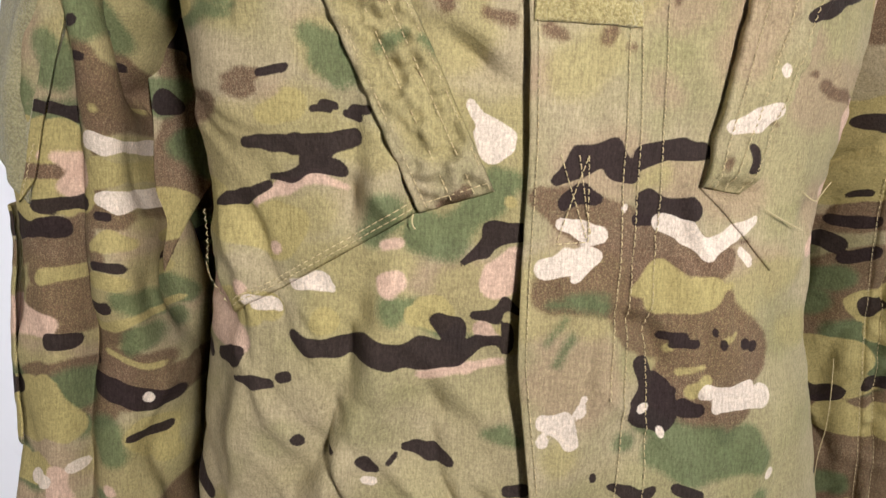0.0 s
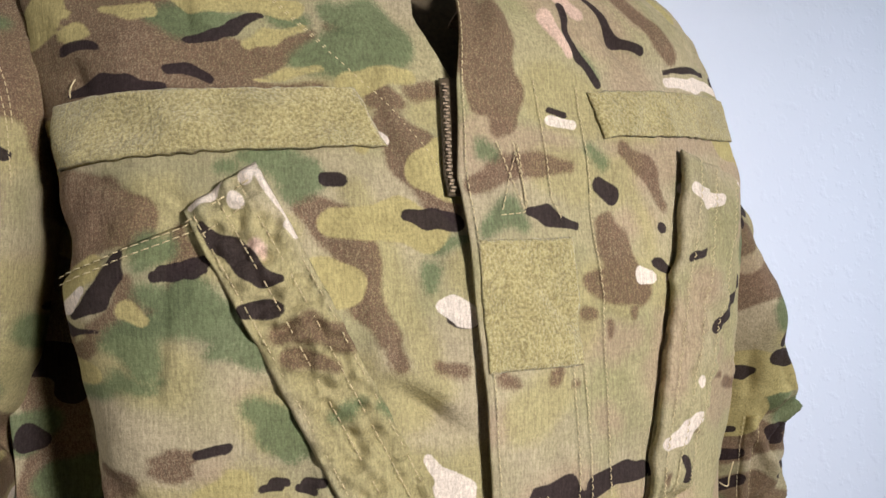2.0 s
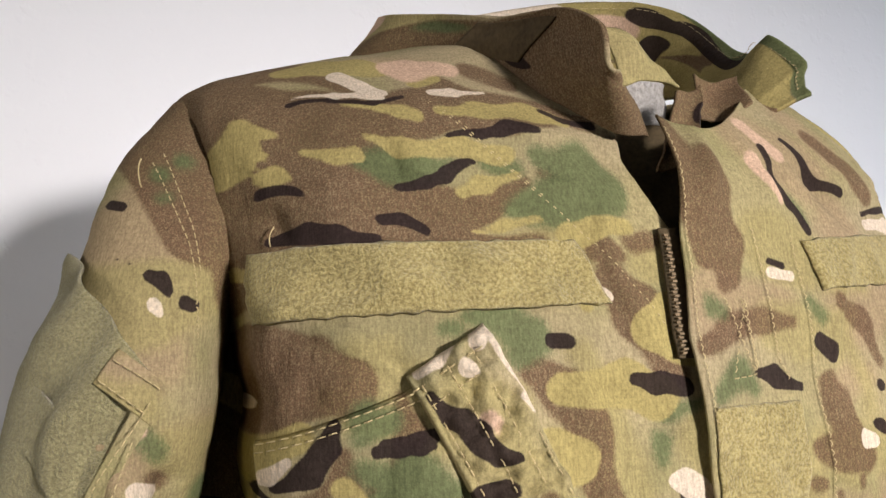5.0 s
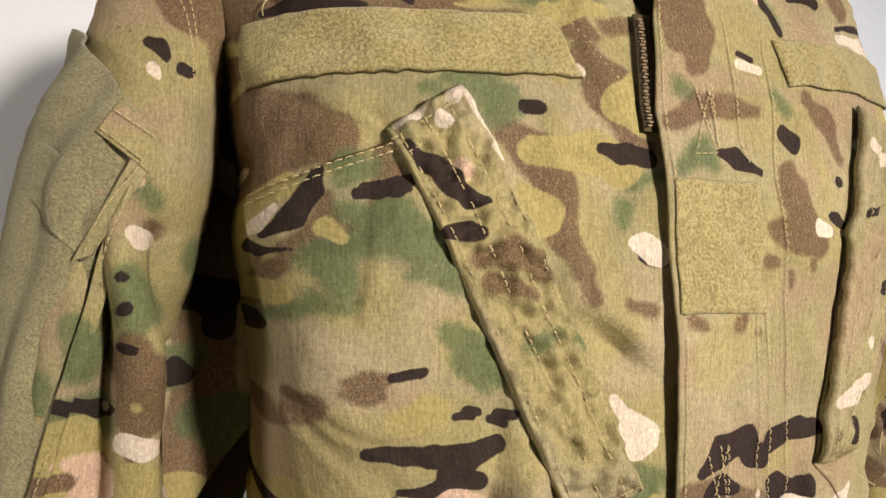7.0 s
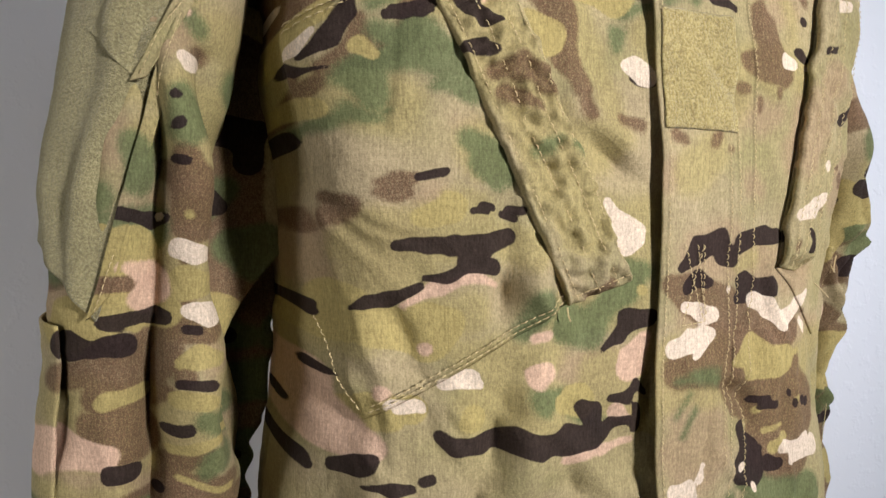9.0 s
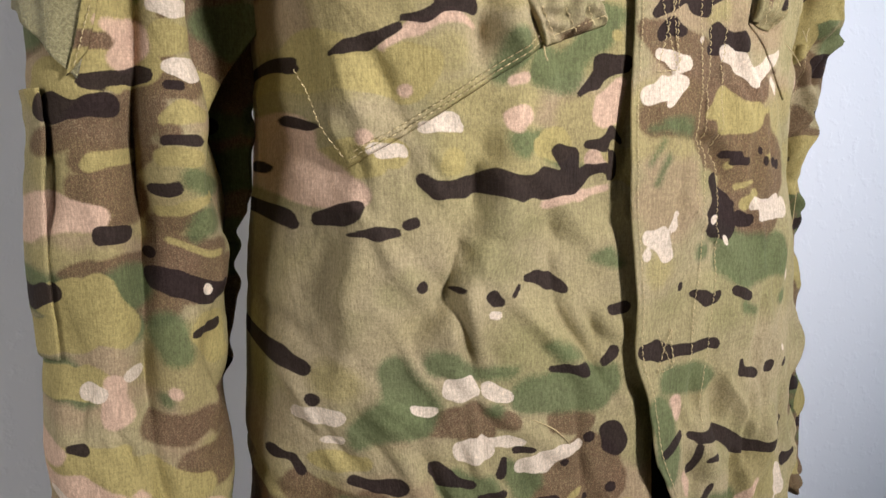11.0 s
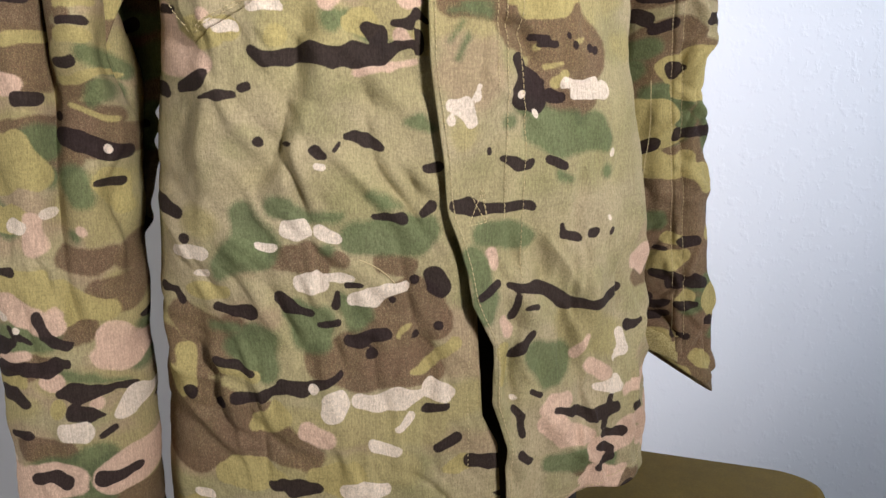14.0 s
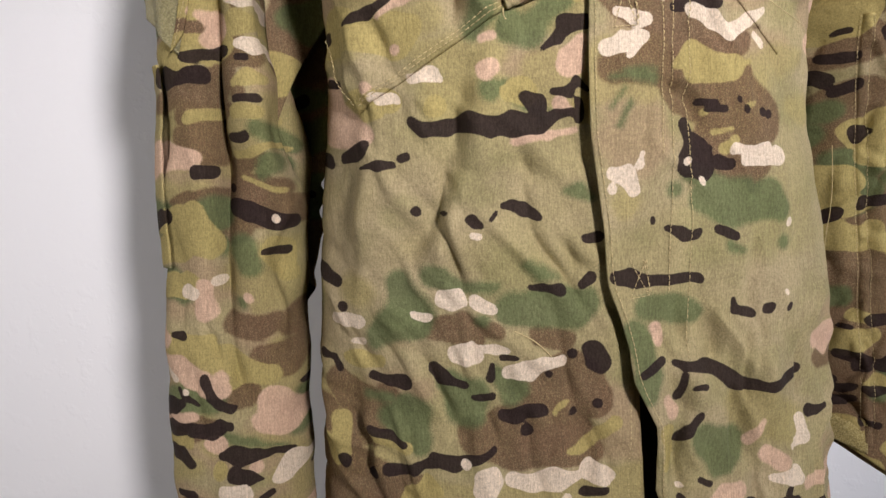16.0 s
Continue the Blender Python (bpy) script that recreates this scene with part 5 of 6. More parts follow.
patch("pocket_flap", "r", ((-0.011, 0.801), (0.020, 0.811), (-0.0535, 0.9645), (-0.080, 0.947)), 0.0085, CLOTH, flap_print, rows=190, cols=60, folds=flap_puckers, thick=0.002)
patch("pocket_flap", "l", ((0.1075, 0.815), (0.131, 0.812), (0.186, 0.963), (0.1365, 0.972)), 0.0065, CLOTH, far_flap_print, rows=170, cols=50, folds=lambda u, v: 0.35 * flap_puckers(u, v), thick=0.002)


def pocket(side, corners, pr, lift):
    return patch("chest_pocket", side, corners, lift, CLOTH, pr, rows=150, cols=130, thick=0.001)


pocket("r", ((-0.0950, 0.7500), (-0.009, 0.803), (-0.066, 0.948), (-0.124, 0.9245)), right_print, 0.0046)
pocket("l", ((0.108, 0.815), (0.150, 0.777), (0.192, 0.930), (0.139, 0.966)), left_print, 0.0018)


# rows of stitching: across and up in millimetres
stitches([(-121, 924), (-66, 946)], "r", 0.0058)
stitches([(-121, 921), (-66, 943)], "r", 0.0058)
stitches([(-91, 755), (-9, 806)], "r", 0.0058)
stitches([(-90, 758), (-9, 809)], "r", 0.0058)
stitches([(-94, 756), (-109, 797)], "r", 0.0058)
FLAP = 0.0092
for f in (0.10, 0.42, 0.72, 0.92):
    a = (-11 + 31 * f, 803 + 10 * f)
    b = (-79 + 26 * f, 945 + 17 * f)
    stitches([a, b], "r", FLAP)
stitches([(-8, 806), (18, 815)], "r", FLAP)
stitches([(-78, 942), (-54, 958)], "r", FLAP)
stitches([(-73, 937), (-51, 952)], "r", FLAP)
for f in (0.15, 0.5, 0.85):
    stitches([(108.5 + 22 * f, 816 - 3 * f), (137.5 + 48 * f, 970 - 8 * f)], "l", 0.0078)
# placket: edge row, and rows where it is sewn down
edge = [(float(edge_x(z)) * 1000 + 3.2, z * 1000) for z in np.linspace(0.44, 1.045, 60)]
stitches(edge, "l", 0.0010)
stitches([(84, 998), (87, 930), (89, 860), (90, 800), (89, 740), (93, 690), (92, 640), (92, 600)], "l", 0.0010)
stitches([(77, 890), (79, 845), (80, 800), (80, 740), (80, 690), (79, 640)], "l", 0.0010)
stitches([(72, 880), (73, 830), (74, 790), (73, 720)], "l", 0.0010)
stitches([(62, 1000), (66, 950), (70, 940)], "l", 0.0010)
# crossed boxes that hold the placket
for x0, z0, x1, z1 in ((41, 942, 53, 972), (46, 790, 60, 827), (56, 640, 68, 662)):
    stitches([(x0, z0), (x1, z0 + 1), (x1 - 2, z1), (x0, z0)], "l", 0.0012)
    stitches([(x0, z1), (x1, z0)], "l", 0.0012)
    stitches([(x0 + 8, z1), (x1 + 1, z0 + 2)], "l", 0.0012)
# yoke and armhole seams
stitches([(-62, 1058), (-45, 1036), (-24, 1012), (-4, 992), (12, 972), (26, 948)], "r", 0.0010)
stitches([(-59, 1056), (-42, 1034), (-21, 1010)], "r", 0.0010)
stitches([(138, 1000), (160, 990), (182, 986)], "l", 0.0026)
# hems
stitches([(95, 443), (140, 441), (180, 443), (215, 448)], "l", 0.0010)
stitches([(-110, 442), (-40, 440), (40, 442)], "r", 0.0010)
stitches([(60, 470), (59, 520), (60, 580)], "r", 0.0010)


def sleeve_front(x, z, off):
    zs, cols = smooth_table(SLEEVE, 0.39, 1.10, soft=0.010)
    cx, cy, a, b = (np.interp(z, zs, c) for c in cols)
    c = np.clip((x - cx) / a, -0.999, 0.999)
    ang = np.arccos(np.sign(c) * np.abs(c) ** (2.3 / 2))
    return sleeve_place(SLEEVE, sleeve_folds, ang, z, off)


stitches([(-164, 1036), (-155, 1012), (-145, 985), (-138, 962)], None, 0.0012, surface=sleeve_front)
stitches([(-160, 1040), (-152, 1015), (-143, 988)], None, 0.0012, surface=sleeve_front)


# ---- the sleeve's pocket, faced with loop fabric ----
def on_sleeve(name, corners, off, mat, pr=None, rows=70, cols=50, thick=0.0014, folds=None, label=""):
    (ax, az), (bx, bz), (cx, cz), (dx, dz) = corners
    u, v = np.linspace(0, 1, cols)[None, :], np.linspace(0, 1, rows)[:, None]
    x = (1 - v) * ((1 - u) * ax + u * bx) + v * ((1 - u) * dx + u * cx)
    z = (1 - v) * ((1 - u) * az + u * bz) + v * ((1 - u) * dz + u * cz)
    zs, cols_ = smooth_table(SLEEVE, 0.39, 1.10, soft=0.010)
    mx, my, a, b = (np.interp(z, zs, c) for c in cols_)
    c = (x - mx) / a
    # beyond the side the piece wraps round the arm
    ang = np.where(c > -1, np.arccos(np.clip(np.sign(c) * np.abs(c) ** 1.15, -1, 1)), np.pi + np.minimum(-1 - c, 1.2) * 1.1)
    rise = off + (folds(u, v) if folds is not None else 0)
    p = sleeve_place(SLEEVE, Folds(), ang, z, rise)
    inks = pr.fields(x, z) if pr is not None else None
    return adopt(grid_mesh(name, p, mat, inks, solid=thick), label)


def soft_folds(u, v):
    return 0.0022 * wave(u * 2.6 - v * 0.7, v * 0.7, 0.5, 95) + 0.0016 * np.sin(u * 18.0 + v * 4 + 1.5 * np.sin(v * 5))


def bag_folds(u, v):
    return 0.004 * np.sin(np.pi * u) + soft_folds(u, v)


on_sleeve("sleeve_pocket", ((-0.236, 0.842), (-0.205, 0.795), (-0.169, 0.920), (-0.221, 0.968)), 0.0030, SLEEVE_LOOP, rows=90, cols=60, folds=bag_folds, label="grey-olive loop-faced pocket")
on_sleeve("sleeve_pocket_edge", ((-0.207, 0.796), (-0.199, 0.806), (-0.163, 0.940), (-0.172, 0.930)), 0.0070, CLOTH, sleeve_print, rows=90, cols=16)
on_sleeve("sleeve_pocket_flap", ((-0.222, 0.952), (-0.185, 0.899), (-0.161, 0.946), (-0.190, 1.000)), 0.0065, SLEEVE_LOOP, rows=60, cols=60, folds=soft_folds, label="grey-olive loop-faced flap")
on_sleeve("flap_binding", ((-0.187, 0.899), (-0.181, 0.901), (-0.158, 0.943), (-0.164, 0.947)), 0.0090, CLOTH, flap_print, rows=50, cols=14)
on_sleeve("shoulder_tab", ((-0.178, 0.948), (-0.163, 0.932), (-0.156, 0.944), (-0.171, 0.960)), 0.0095, CLOTH, sleeve_print, rows=30, cols=30)
on_sleeve("pen_pocket", ((-0.262, 0.660), (-0.226, 0.660), (-0.222, 0.792), (-0.262, 0.796)), 0.0040, CLOTH, sleeve_print, rows=90, cols=30)
stitches([(-203, 800), (-168, 928)], None, 0.0090, surface=sleeve_front)
stitches([(-183, 902), (-162, 943)], None, 0.0108, surface=sleeve_front)
stitches([(-176, 949), (-163, 935)], None, 0.0112, surface=sleeve_front)
stitches([(-172, 956), (-158, 943)], None, 0.0112, surface=sleeve_front)


def gusset():
    """The underarm cloth between sleeve and side."""
    u, v = np.linspace(0, 1, 40)[None, :], np.linspace(0, 1, 120)[:, None]
    foot = 0.800 + 0.030 * u**2 - 0.045 * (1 - u) ** 3
    z = foot + (1.02 - foot) * v
    x = (-0.166 + 0.010 * (1 - v)) * (1 - u) - 0.112 * u
    y = 0.474 - 0.032 * v + 0.010 * np.sin(np.pi * u) + 0.007 * wave(x + 0 * v, z + 0 * u, 0.03, 120)
    p = np.stack([x + 0 * v, y + 0 * u, z + 0 * x], -1)
    gusset_print = Print()
    gusset_print("brown", -150, 740, 18, -140, 860, 12, -150, 1010, 30)
    gusset_print("dark", -146, 888, 9, -134, 884, 10, -134, 872, 8)
    gusset_print.scatter(21, -190, -110, 740, 1010, 16, ("dark", "green", "moss", "tan"))
    adopt(grid_mesh("underarm_gusset", p, CLOTH, gusset_print.fields(p[:, :, 0], p[:, :, 2]), solid=0.001))


gusset()


def sleeve_back():
    z = np.linspace(0.60, 0.88, 150)[:, None]
    u = np.linspace(0, 1, 30)[None, :]
    edge = np.interp(z, (0.60, 0.66, 0.712, 0.724, 0.751, 0.774, 0.82, 0.88), (-0.150, -0.137, -0.130, -0.122, -0.121, -0.117, -0.116, -0.110))
    edge = edge + 0.003 * wave(z, z * 0, 0.011, 131)
    x = -0.185 + (edge + 0.185) * u
    y = 0.520 + 0.010 * np.sin(np.pi * u * 1.5) + 0.006 * wave(x, z + 0 * u, 0.025, 132)
    # brown all over with dark blots: the print adds to the gap's shade
    back_print = Print()
    back_print("brown", -160, 620, 30, -140, 760, 35, -150, 870, 35)
    back_print.scatter(22, -180, -112, 600, 880, 18, ("dark", "green", "olive"))
    p = np.stack([x, y, z + 0 * x], -1)
    adopt(grid_mesh("sleeve_back", p, CLOTH, back_print.fields(p[:, :, 0], p[:, :, 2]), solid=0.001))


sleeve_back()


# ---- the far sleeve's seam and cuff tab ----
def far_front(x, z, off):
    zs, cols = smooth_table(FAR_SLEEVE, 0.39, 1.10, soft=0.010)
    cx, cy, a, b = (np.interp(z, zs, c) for c in cols)
    c = (x - cx - 0.35 * a) / a
    c = np.clip(np.where(c < 0, c / 1.35, c / 0.65), -0.999, 0.999)
    ang = np.arccos(np.sign(c) * np.abs(c) ** (1.7 / 2))
    return sleeve_place(FAR_SLEEVE, far_sleeve_folds, ang, z, off, 1.7, 0.35)


def far_strip(name, line, width, off, mat, pr, label=""):
    z = np.linspace(line[0][1], line[-1][1], 220)[:, None]
    mid = np.interp(z, [p[1] for p in line], [p[0] for p in line])
    u = np.linspace(-1, 1, 12)[None, :]
    x = mid + u * width / 2
    ridge = 0.0016 * np.abs(wave(z + 0 * u, u * 0.002, 0.005, 97)) * (1 - np.abs(u))
    p = far_front(x, z + 0 * u, off * (1 - np.abs(u) ** 3) + ridge)
    adopt(grid_mesh(name, p, mat, pr.fields(x, z + 0 * u) if pr else None, solid=0.001), label)


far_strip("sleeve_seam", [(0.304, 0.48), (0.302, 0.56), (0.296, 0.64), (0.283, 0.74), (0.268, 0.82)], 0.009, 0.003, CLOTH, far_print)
stitches([(308, 500), (306, 560), (300, 640), (287, 740), (272, 820)], None, 0.0022, surface=far_front)
stitches([(299, 500), (297, 560), (291, 640), (278, 740), (263, 820)], None, 0.0022, surface=far_front)


def cuff_tab():
    u, v = np.linspace(0, 1, 30)[None, :], np.linspace(0, 1, 20)[:, None]
    x, z = 0.262 + 0.042 * u, 0.494 + 0.026 * v - 0.020 * u
    p = far_front(x + 0 * v, z, 0.0035)
    adopt(grid_mesh("cuff_tab", p, LOOP, None, solid=0.0015), "dull olive cuff tab")


cuff_tab()


# ---- the collar, standing open ----
COLLAR = (
    # foot of the stand, then its upper edge
    ((0.03, 0.372, 1.042), (0.01, 0.359, 1.057)),
    ((0.013, 0.366, 1.042), (0.0, 0.345, 1.062)),
    ((-0.005, 0.386, 1.06), (0.002, 0.351, 1.077)),
    ((-0.015, 0.414, 1.075), (-0.003, 0.371, 1.092)),
    ((-0.028, 0.44, 1.088), (-0.016, 0.402, 1.101)),
    ((-0.05, 0.47, 1.096), (-0.031, 0.441, 1.117)),
    ((-0.084, 0.52, 1.09), (-0.046, 0.495, 1.136)),
    ((-0.045, 0.566, 1.1), (-0.01, 0.556, 1.16)),
    ((0.06, 0.565, 1.112), (0.062, 0.58, 1.19)),
    ((0.119, 0.545, 1.112), (0.124, 0.56, 1.192)),
    ((0.128, 0.5, 1.104), (0.15, 0.52, 1.169)),
    ((0.11, 0.46, 1.09), (0.142, 0.455, 1.117)),
    ((0.1, 0.425, 1.074), (0.133, 0.422, 1.113)),
    ((0.095, 0.405, 1.062), (0.134, 0.398, 1.091)),
    ((0.104, 0.398, 1.06), (0.126, 0.389, 1.071)),
)


def spline(points, n):
    """Even steps along a smooth line through the points."""
    p = np.array(points, float)
    k = len(p)
    t = np.linspace(0, k - 1, n)
    i = np.clip(t.astype(int), 0, k - 2)
    f = (t - i)[:, None]
    p0, p1, p2, p3 = p[np.clip(i - 1, 0, k - 1)], p[i], p[i + 1], p[np.clip(i + 2, 0, k - 1)]
    return 0.5 * (2 * p1 + (p2 - p0) * f + (2 * p0 - 5 * p1 + 4 * p2 - p3) * f**2 + (3 * p1 - p0 - 3 * p2 + p3) * f**3)


def collar():
    low, high = spline([a for a, b in COLLAR], 300), spline([b for a, b in COLLAR], 300)
    v = np.linspace(0, 1, 46)[:, None, None]
    p = low[None] * (1 - v) + high[None] * v
    centre = np.array((0.055, 0.475, 0.0))
    out = low - centre
    out[:, 2] = 0
    out = out / np.linalg.norm(out, axis=1)[:, None]
    s = np.linspace(0, 1, 300)
    # the upper edge rolls outward, and the cloth buckles
    roll = 0.004 * np.maximum(v - 0.75, 0) ** 1.5 / 0.125 + 0.003 * np.sin(np.pi * v)
    buckle = 0.0030 * wave(s * 3.2, s * 0, 0.16, 99)[None, :, None] + 0.0016 * wave(s * 9, s * 0, 0.2, 100)[None, :, None]
    p = p + out[None] * (roll + buckle * (0.3 + 0.7 * v))
    arc = np.concatenate([[0], np.cumsum(np.linalg.norm(low[1:] - low[:-1], axis=1))])
    x = np.broadcast_to((arc / arc[-1])[None, :], p.shape[:2]) * 0.22 - 0.06
    z = 1.05 + 0.055 * np.broadcast_to(v[:, :, 0], p.shape[:2]) + 0 * x
    patch_ = p[12:40, 62:92] + out[None, 62:92] * 0.003
    adopt(grid_mesh("collar_loop", patch_, LINING, None, solid=0.001), "brown mesh loop patch")
    adopt(grid_mesh("collar", p, CLOTH, collar_print.fields(x, z), solid=0.0022))
    way = out[None] * np.ones_like(v)

    def on_collar(s_, v_, off):
        i = np.clip((s_ * 299).astype(int), 0, 298)
        j = np.clip((v_ * 45).astype(int), 0, 44)
        f = np.clip(s_ * 299 - i, 0, 1)[:, None]
        return p[j, i] * (1 - f) + p[j, i + 1] * f + way[j, i] * off

    stitches([(10, 930), (120, 930), (300, 930), (420, 930)], None, 0.0012, 0.006, 0.0025, surface=on_collar)
    stitches([(150, 80), (165, 400), (172, 800)], None, 0.0012, 0.06, 0.025, surface=on_collar)
    stitches([(860, 880), (985, 880)], None, 0.0012, 0.006, 0.0025, surface=on_collar)
    stitches([(560, 920), (860, 920)], None, -0.0034, 0.006, 0.0025, surface=on_collar)


collar()


# folded corner of the collar, its turned edge and the tab beside it
def sheet(name, a, b, c, d, mat, pr, bow, rows=30, cols=40, thick=0.0018, seed=1):
    """A small sheet between four corners (lower left, lower right, upper right, upper left), bowed outward."""
    a, b, c, d = (np.array(q, float) for q in (a, b, c, d))
    u, v = np.linspace(0, 1, cols)[None, :, None], np.linspace(0, 1, rows)[:, None, None]
    p = (1 - v) * ((1 - u) * a + u * b) + v * ((1 - u) * d + u * c)
    n = np.cross(b - a, d - a)
    n = n / np.linalg.norm(n)
    p = p + n * (bow * np.sin(np.pi * u) * np.sin(np.pi * (0.15 + 0.7 * v)) + 0.0022 * wave(p[:, :, :1] * 1.0, p[:, :, 2:], 0.012, seed))
    p[:, :, 2] += 0.0014 * wave(p[:, :, 0], p[:, :, 2], 0.009, seed + 1)
    p[:, :, 0] += 0.0014 * wave(p[:, :, 0], p[:, :, 2], 0.009, seed + 2)
    return adopt(grid_mesh(name, p, mat, pr.fields(p[:, :, 0], p[:, :, 2]) if pr else None, solid=thick))


khaki_print, brown_print = Print(), Print()
khaki_print("olive", 30, 1080, 60)
brown_print("brown", 80, 1060, 60)
brown_print("tan", 88, 1070, 7, 98, 1078, 5)
brown_print("dark", 60, 1050, 3, 66, 1058, 3)
brown_print("moss", 120, 1085, 14, 150, 1080, 20)
brown_print("dark", 118, 1104, 5, 122, 1110, 6)
sheet("collar_corner", (0.008, 0.349, 1.055), (0.038, 0.356, 1.058), (0.022, 0.365, 1.08), (0.002, 0.354, 1.079), CLOTH, khaki_print, 0.006, seed=3, thick=0.0012)
sheet("placket_top", (0.032, 0.366, 1.026), (0.047, 0.364, 1.030), (0.068, 0.384, 1.071), (0.052, 0.380, 1.064), CLOTH, brown_print, -0.003, seed=6, thick=0.0014)
sheet("collar_tab", (0.066, 0.384, 1.054), (0.098, 0.390, 1.064), (0.104, 0.405, 1.085), (0.076, 0.402, 1.082), CLOTH, brown_print, -0.007, seed=5, thick=0.0012)
sheet("zip_facing", (0.022, 0.374, 0.950), (0.072, 0.372, 0.950), (0.078, 0.402, 1.050), (-0.014, 0.412, 1.074), LINING, None, -0.004, seed=9)


# ---- zip: a tape with two rows of small teeth ----
def zip_part():
    z = np.linspace(0.950, 1.000, 60)[:, None]
    u = np.linspace(0, 1, 8)[None, :]
    x = edge_x(z) - 0.0045 + 0.008 * u
    p = place(x, z + 0 * u, "r", 0.0042)
    tape = adopt(grid_mesh("zip", p, LINING, None, solid=0.001))
    bm = bmesh.new()
    for n, h in enumerate(np.arange(0.952, 0.998, 0.0014)):
        at_ = place(np.array([float(edge_x(h)) - 0.0030 + 0.0007 * (n % 2)]), np.array([h]), "r", 0.0058)[0]
        bmesh.ops.create_cube(bm, size=1.0, matrix=Matrix.Translation(at_) @ Matrix.Diagonal((0.0019, 0.0012, 0.0008, 1)))
    teeth = part("zip_teeth", bm, ZIP, tape, smooth=False)
    teeth.matrix_parent_inverse = Matrix()


zip_part()


# ---- loose threads ----
def thread(points, radius=0.00035, name="loose_thread"):
    cu = bpy.data.curves.new(name, "CURVE")
    cu.dimensions, cu.bevel_depth, cu.bevel_resolution = "3D", radius, 2
    sp = cu.splines.new("NURBS")
    sp.points.add(len(points) - 1)
    for q, c in zip(sp.points, points):
        q.co = (*c, 1)
    sp.use_endpoint_u, sp.order_u = True, 3
    cu.materials.append(THREAD)
    ob = new(name, cu)
    me = bpy.data.meshes.new_from_object(ob.evaluated_get(bpy.context.evaluated_depsgraph_get()))
    bpy.data.objects.remove(ob)
    return adopt(new(name, me))


def lying(line, side, off=0.0016):
    return [tuple(place(np.array([x / 1000]), np.array([z / 1000]), side, off + 0.0012 * (n % 2))[0]) for n, (x, z) in enumerate(line)]


thread(lying([(-9, 622), (-2, 619), (6, 613), (12, 606)], "r"))
thread(lying([(158, 814), (166, 808), (172, 812), (178, 818)], "l", 0.006))
thread(lying([(140, 806), (150, 800), (162, 796)], "l", 0.005), 0.0003)
thread(lying([(-13, 801), (-14, 797), (-12, 795)], "r", 0.008))
thread(lying([(-120, 996), (-121, 1000), (-120, 1004)], "r", 0.004), 0.0003)
thread([(-0.168, 0.402, 1.02), (-0.170, 0.398, 1.026), (-0.168, 0.398, 1.030)], 0.0003)
thread([(0.209, 0.43, 0.725), (0.216, 0.442, 0.69), (0.212, 0.448, 0.66), (0.214, 0.45, 0.64)], 0.00024)


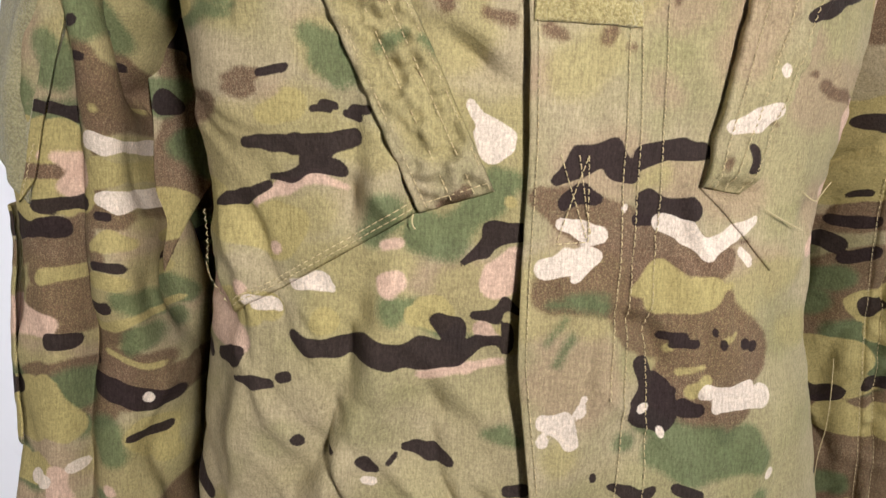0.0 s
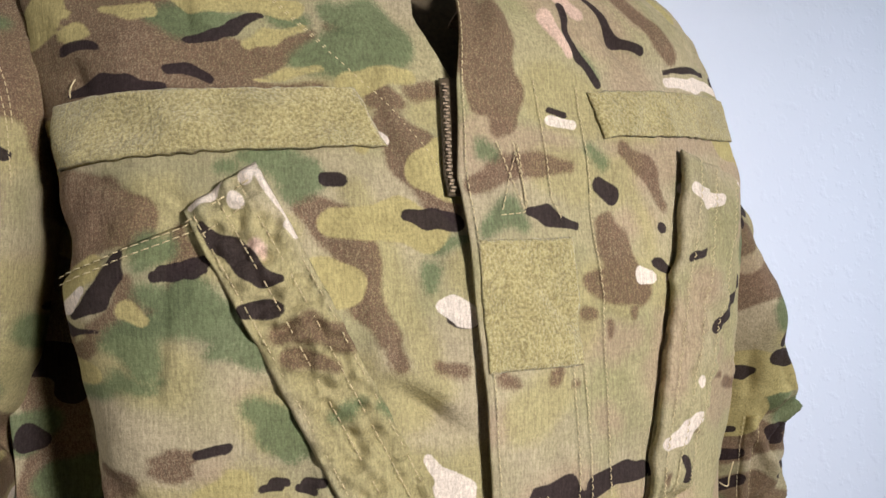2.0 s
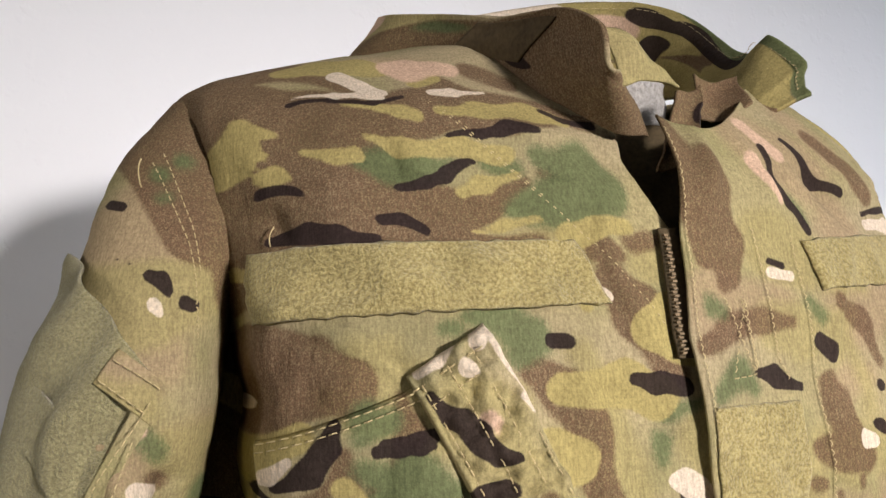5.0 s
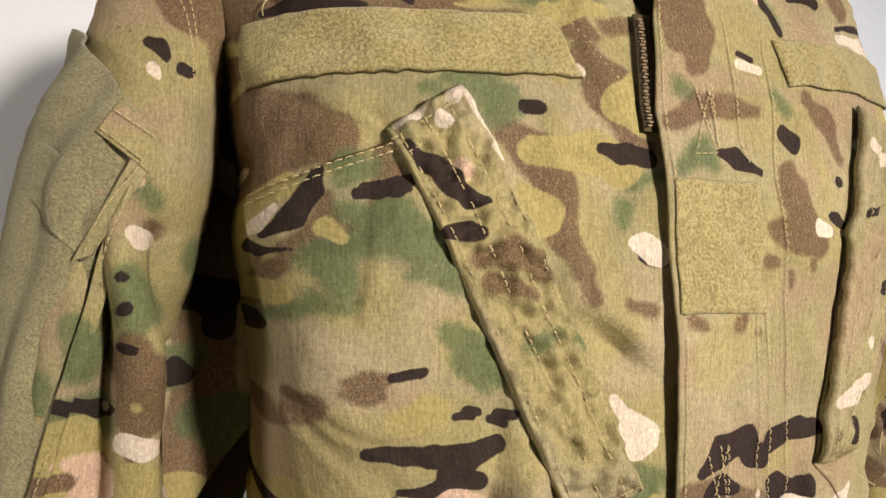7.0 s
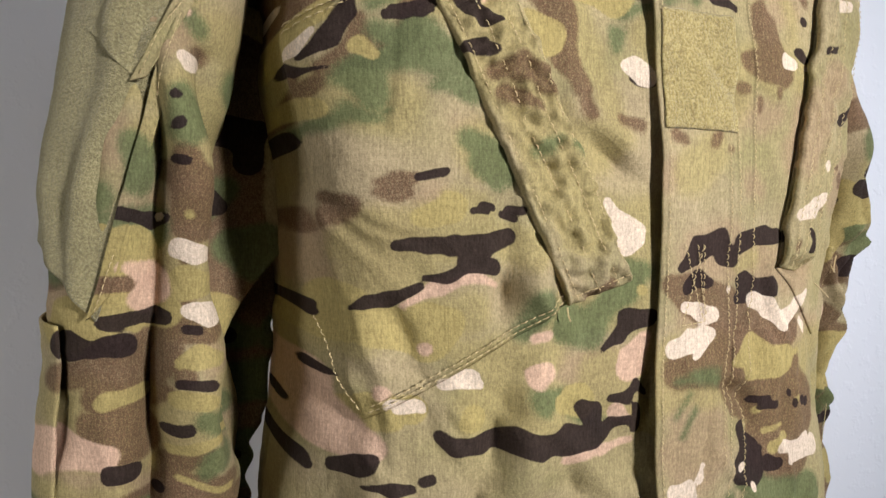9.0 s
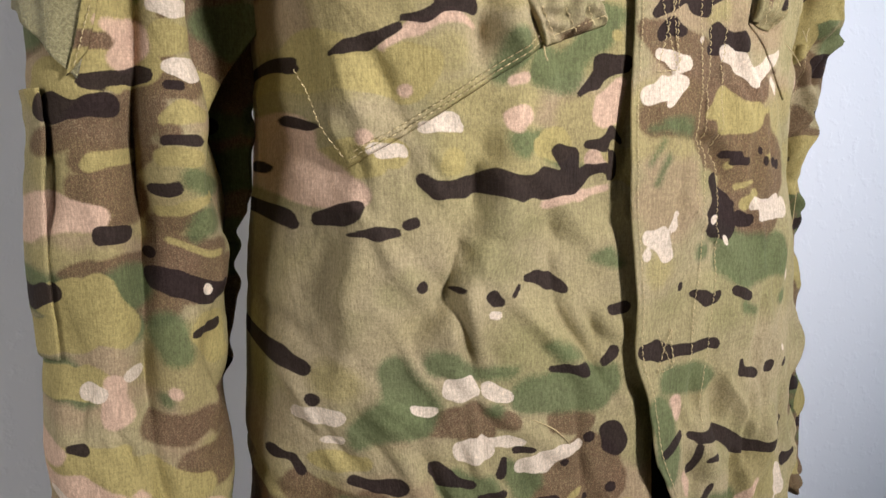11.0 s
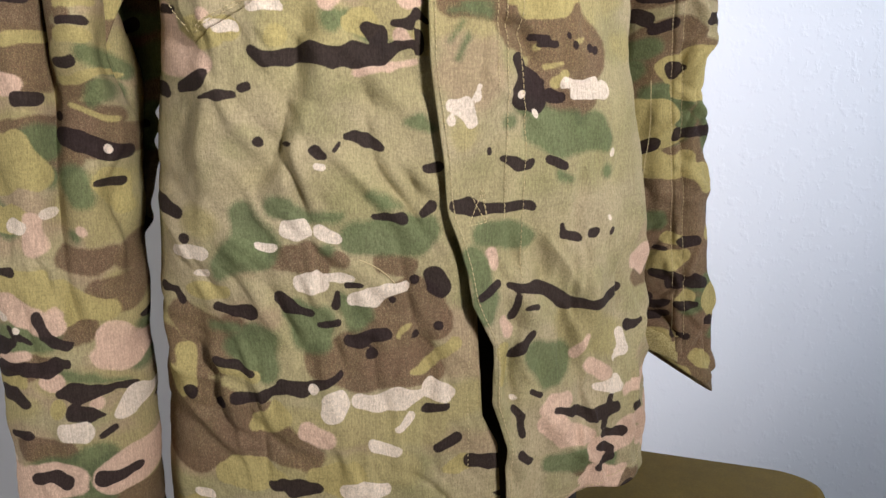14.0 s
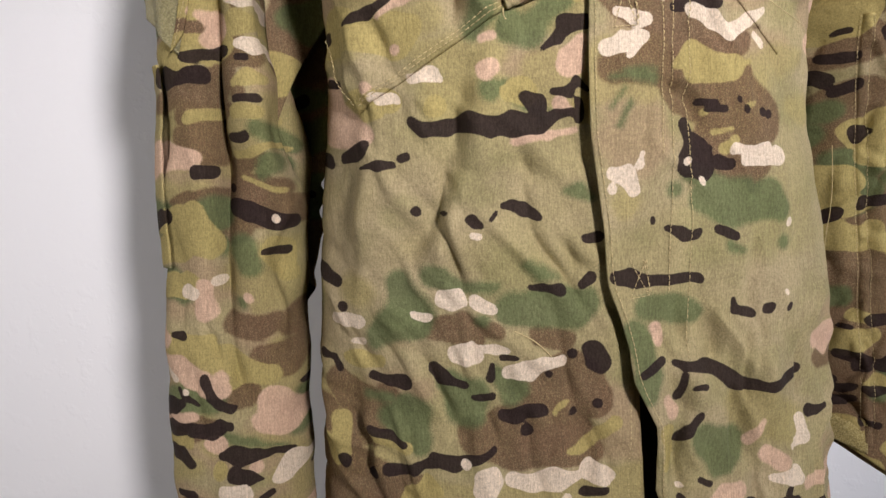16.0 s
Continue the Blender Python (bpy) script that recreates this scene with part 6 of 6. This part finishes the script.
# ---- the form inside, and what it stands on ----
def dress_form():
    form = thing("dress_form", "torso form with terry-wrapped neck inside the jacket, blackened for the shaded hollow", "dress form", (0.05, 0.50, 0.385))
    home = Matrix.Translation((-0.05, -0.50, -0.385))
    ang = np.linspace(0, 2 * np.pi, 49)[None, :-1]
    z = np.linspace(0.387, 1.075, 70)[:, None]
    cx, yf, cy, al, ar, nl, nr = trunk(np.clip(z, 0.42, 1.09))
    w, d = (al + ar) / 2 - 0.045, np.minimum(cy - yf - 0.035, 0.09)
    w, d = np.maximum(w * step(1.10, 1.0, z) ** 0.5, 0.03), np.maximum(d, 0.03)
    p = np.stack([cx + (ar - al) / 2 + w * np.cos(ang), cy + 0.005 + d * np.sin(ang), z + 0 * ang], -1)
    for name, q, m in (("torso", p, HOLLOW_SHADE),):
        ob = grid_mesh(name, q, m, closed=True)
        ob.parent, ob.matrix_parent_inverse = form, home
    z = np.linspace(1.02, 1.112, 24)[:, None]
    r = 0.036 + 0.004 * wave(ang * 0.02 + 0 * z, z, 0.008, 101) - 0.03 * step(1.100, 1.112, z)
    p = np.stack([0.074 + r * np.cos(ang), 0.492 + r * np.sin(ang), z + 0 * ang], -1)
    ob = grid_mesh("neck_wrap", p, TERRY, closed=True, label="white terry cloth")
    ob.parent, ob.matrix_parent_inverse = form, home
    bm = bmesh.new()
    bmesh.ops.create_cone(bm, cap_ends=True, segments=32, radius1=0.09, radius2=0.085, depth=0.006, matrix=Matrix.Translation((0.05, 0.50, 0.388)))
    ob = part("base_plate", bm, LEG)
    ob.parent, ob.matrix_parent_inverse = form, home


# the unseen torso is coloured black so the jacket's openings look unlit
HOLLOW_SHADE = plain("shaded_hollow_black", srgb(40, 36, 32), 0.95, 400.0, 0.2)
dress_form()


def stool():
    st = thing("stool", "olive upholstered stool with a rounded square seat, under the jacket", "stool", (0.098, 0.440, 0.0))
    turn = pose(0.098, 0.440, 0, 0, 0, -38)
    half, r = 0.221, 0.038
    ring = []
    for k, (sx, sy) in enumerate(((1, 1), (-1, 1), (-1, -1), (1, -1))):
        for n in range(9):
            a = math.radians(k * 90 + n * 90 / 8)
            ring.append((sx * (half - r) + r * math.cos(a), sy * (half - r) + r * math.sin(a)))
    bm = bmesh.new()
    levels = ((0.330, 0.93), (0.336, 0.985), (0.345, 1.0), (0.372, 1.0), (0.381, 0.985), (0.385, 0.955))
    rings = [[bm.verts.new(turn @ Vector((x * s, y * s, z))) for x, y in ring] for z, s in levels]
    for a, b in zip(rings, rings[1:]):
        for n in range(len(a)):
            bm.faces.new((a[n], a[(n + 1) % len(a)], b[(n + 1) % len(a)], b[n]))
    bm.faces.new(rings[-1])
    bm.faces.new(rings[0][::-1])
    home = Matrix.Translation((-0.098, -0.440, 0))
    ob = part("seat", bm, SEAT)
    ob.parent, ob.matrix_parent_inverse = st, home
    for sx in (-1, 1):
        for sy in (-1, 1):
            bm = bmesh.new()
            bmesh.ops.create_cone(bm, cap_ends=True, segments=16, radius1=0.013, radius2=0.013, depth=0.332, matrix=turn @ Matrix.Translation((sx * 0.178, sy * 0.178, 0.166)))
            ob = part("leg", bm, LEG)
            ob.parent, ob.matrix_parent_inverse = st, home


stool()
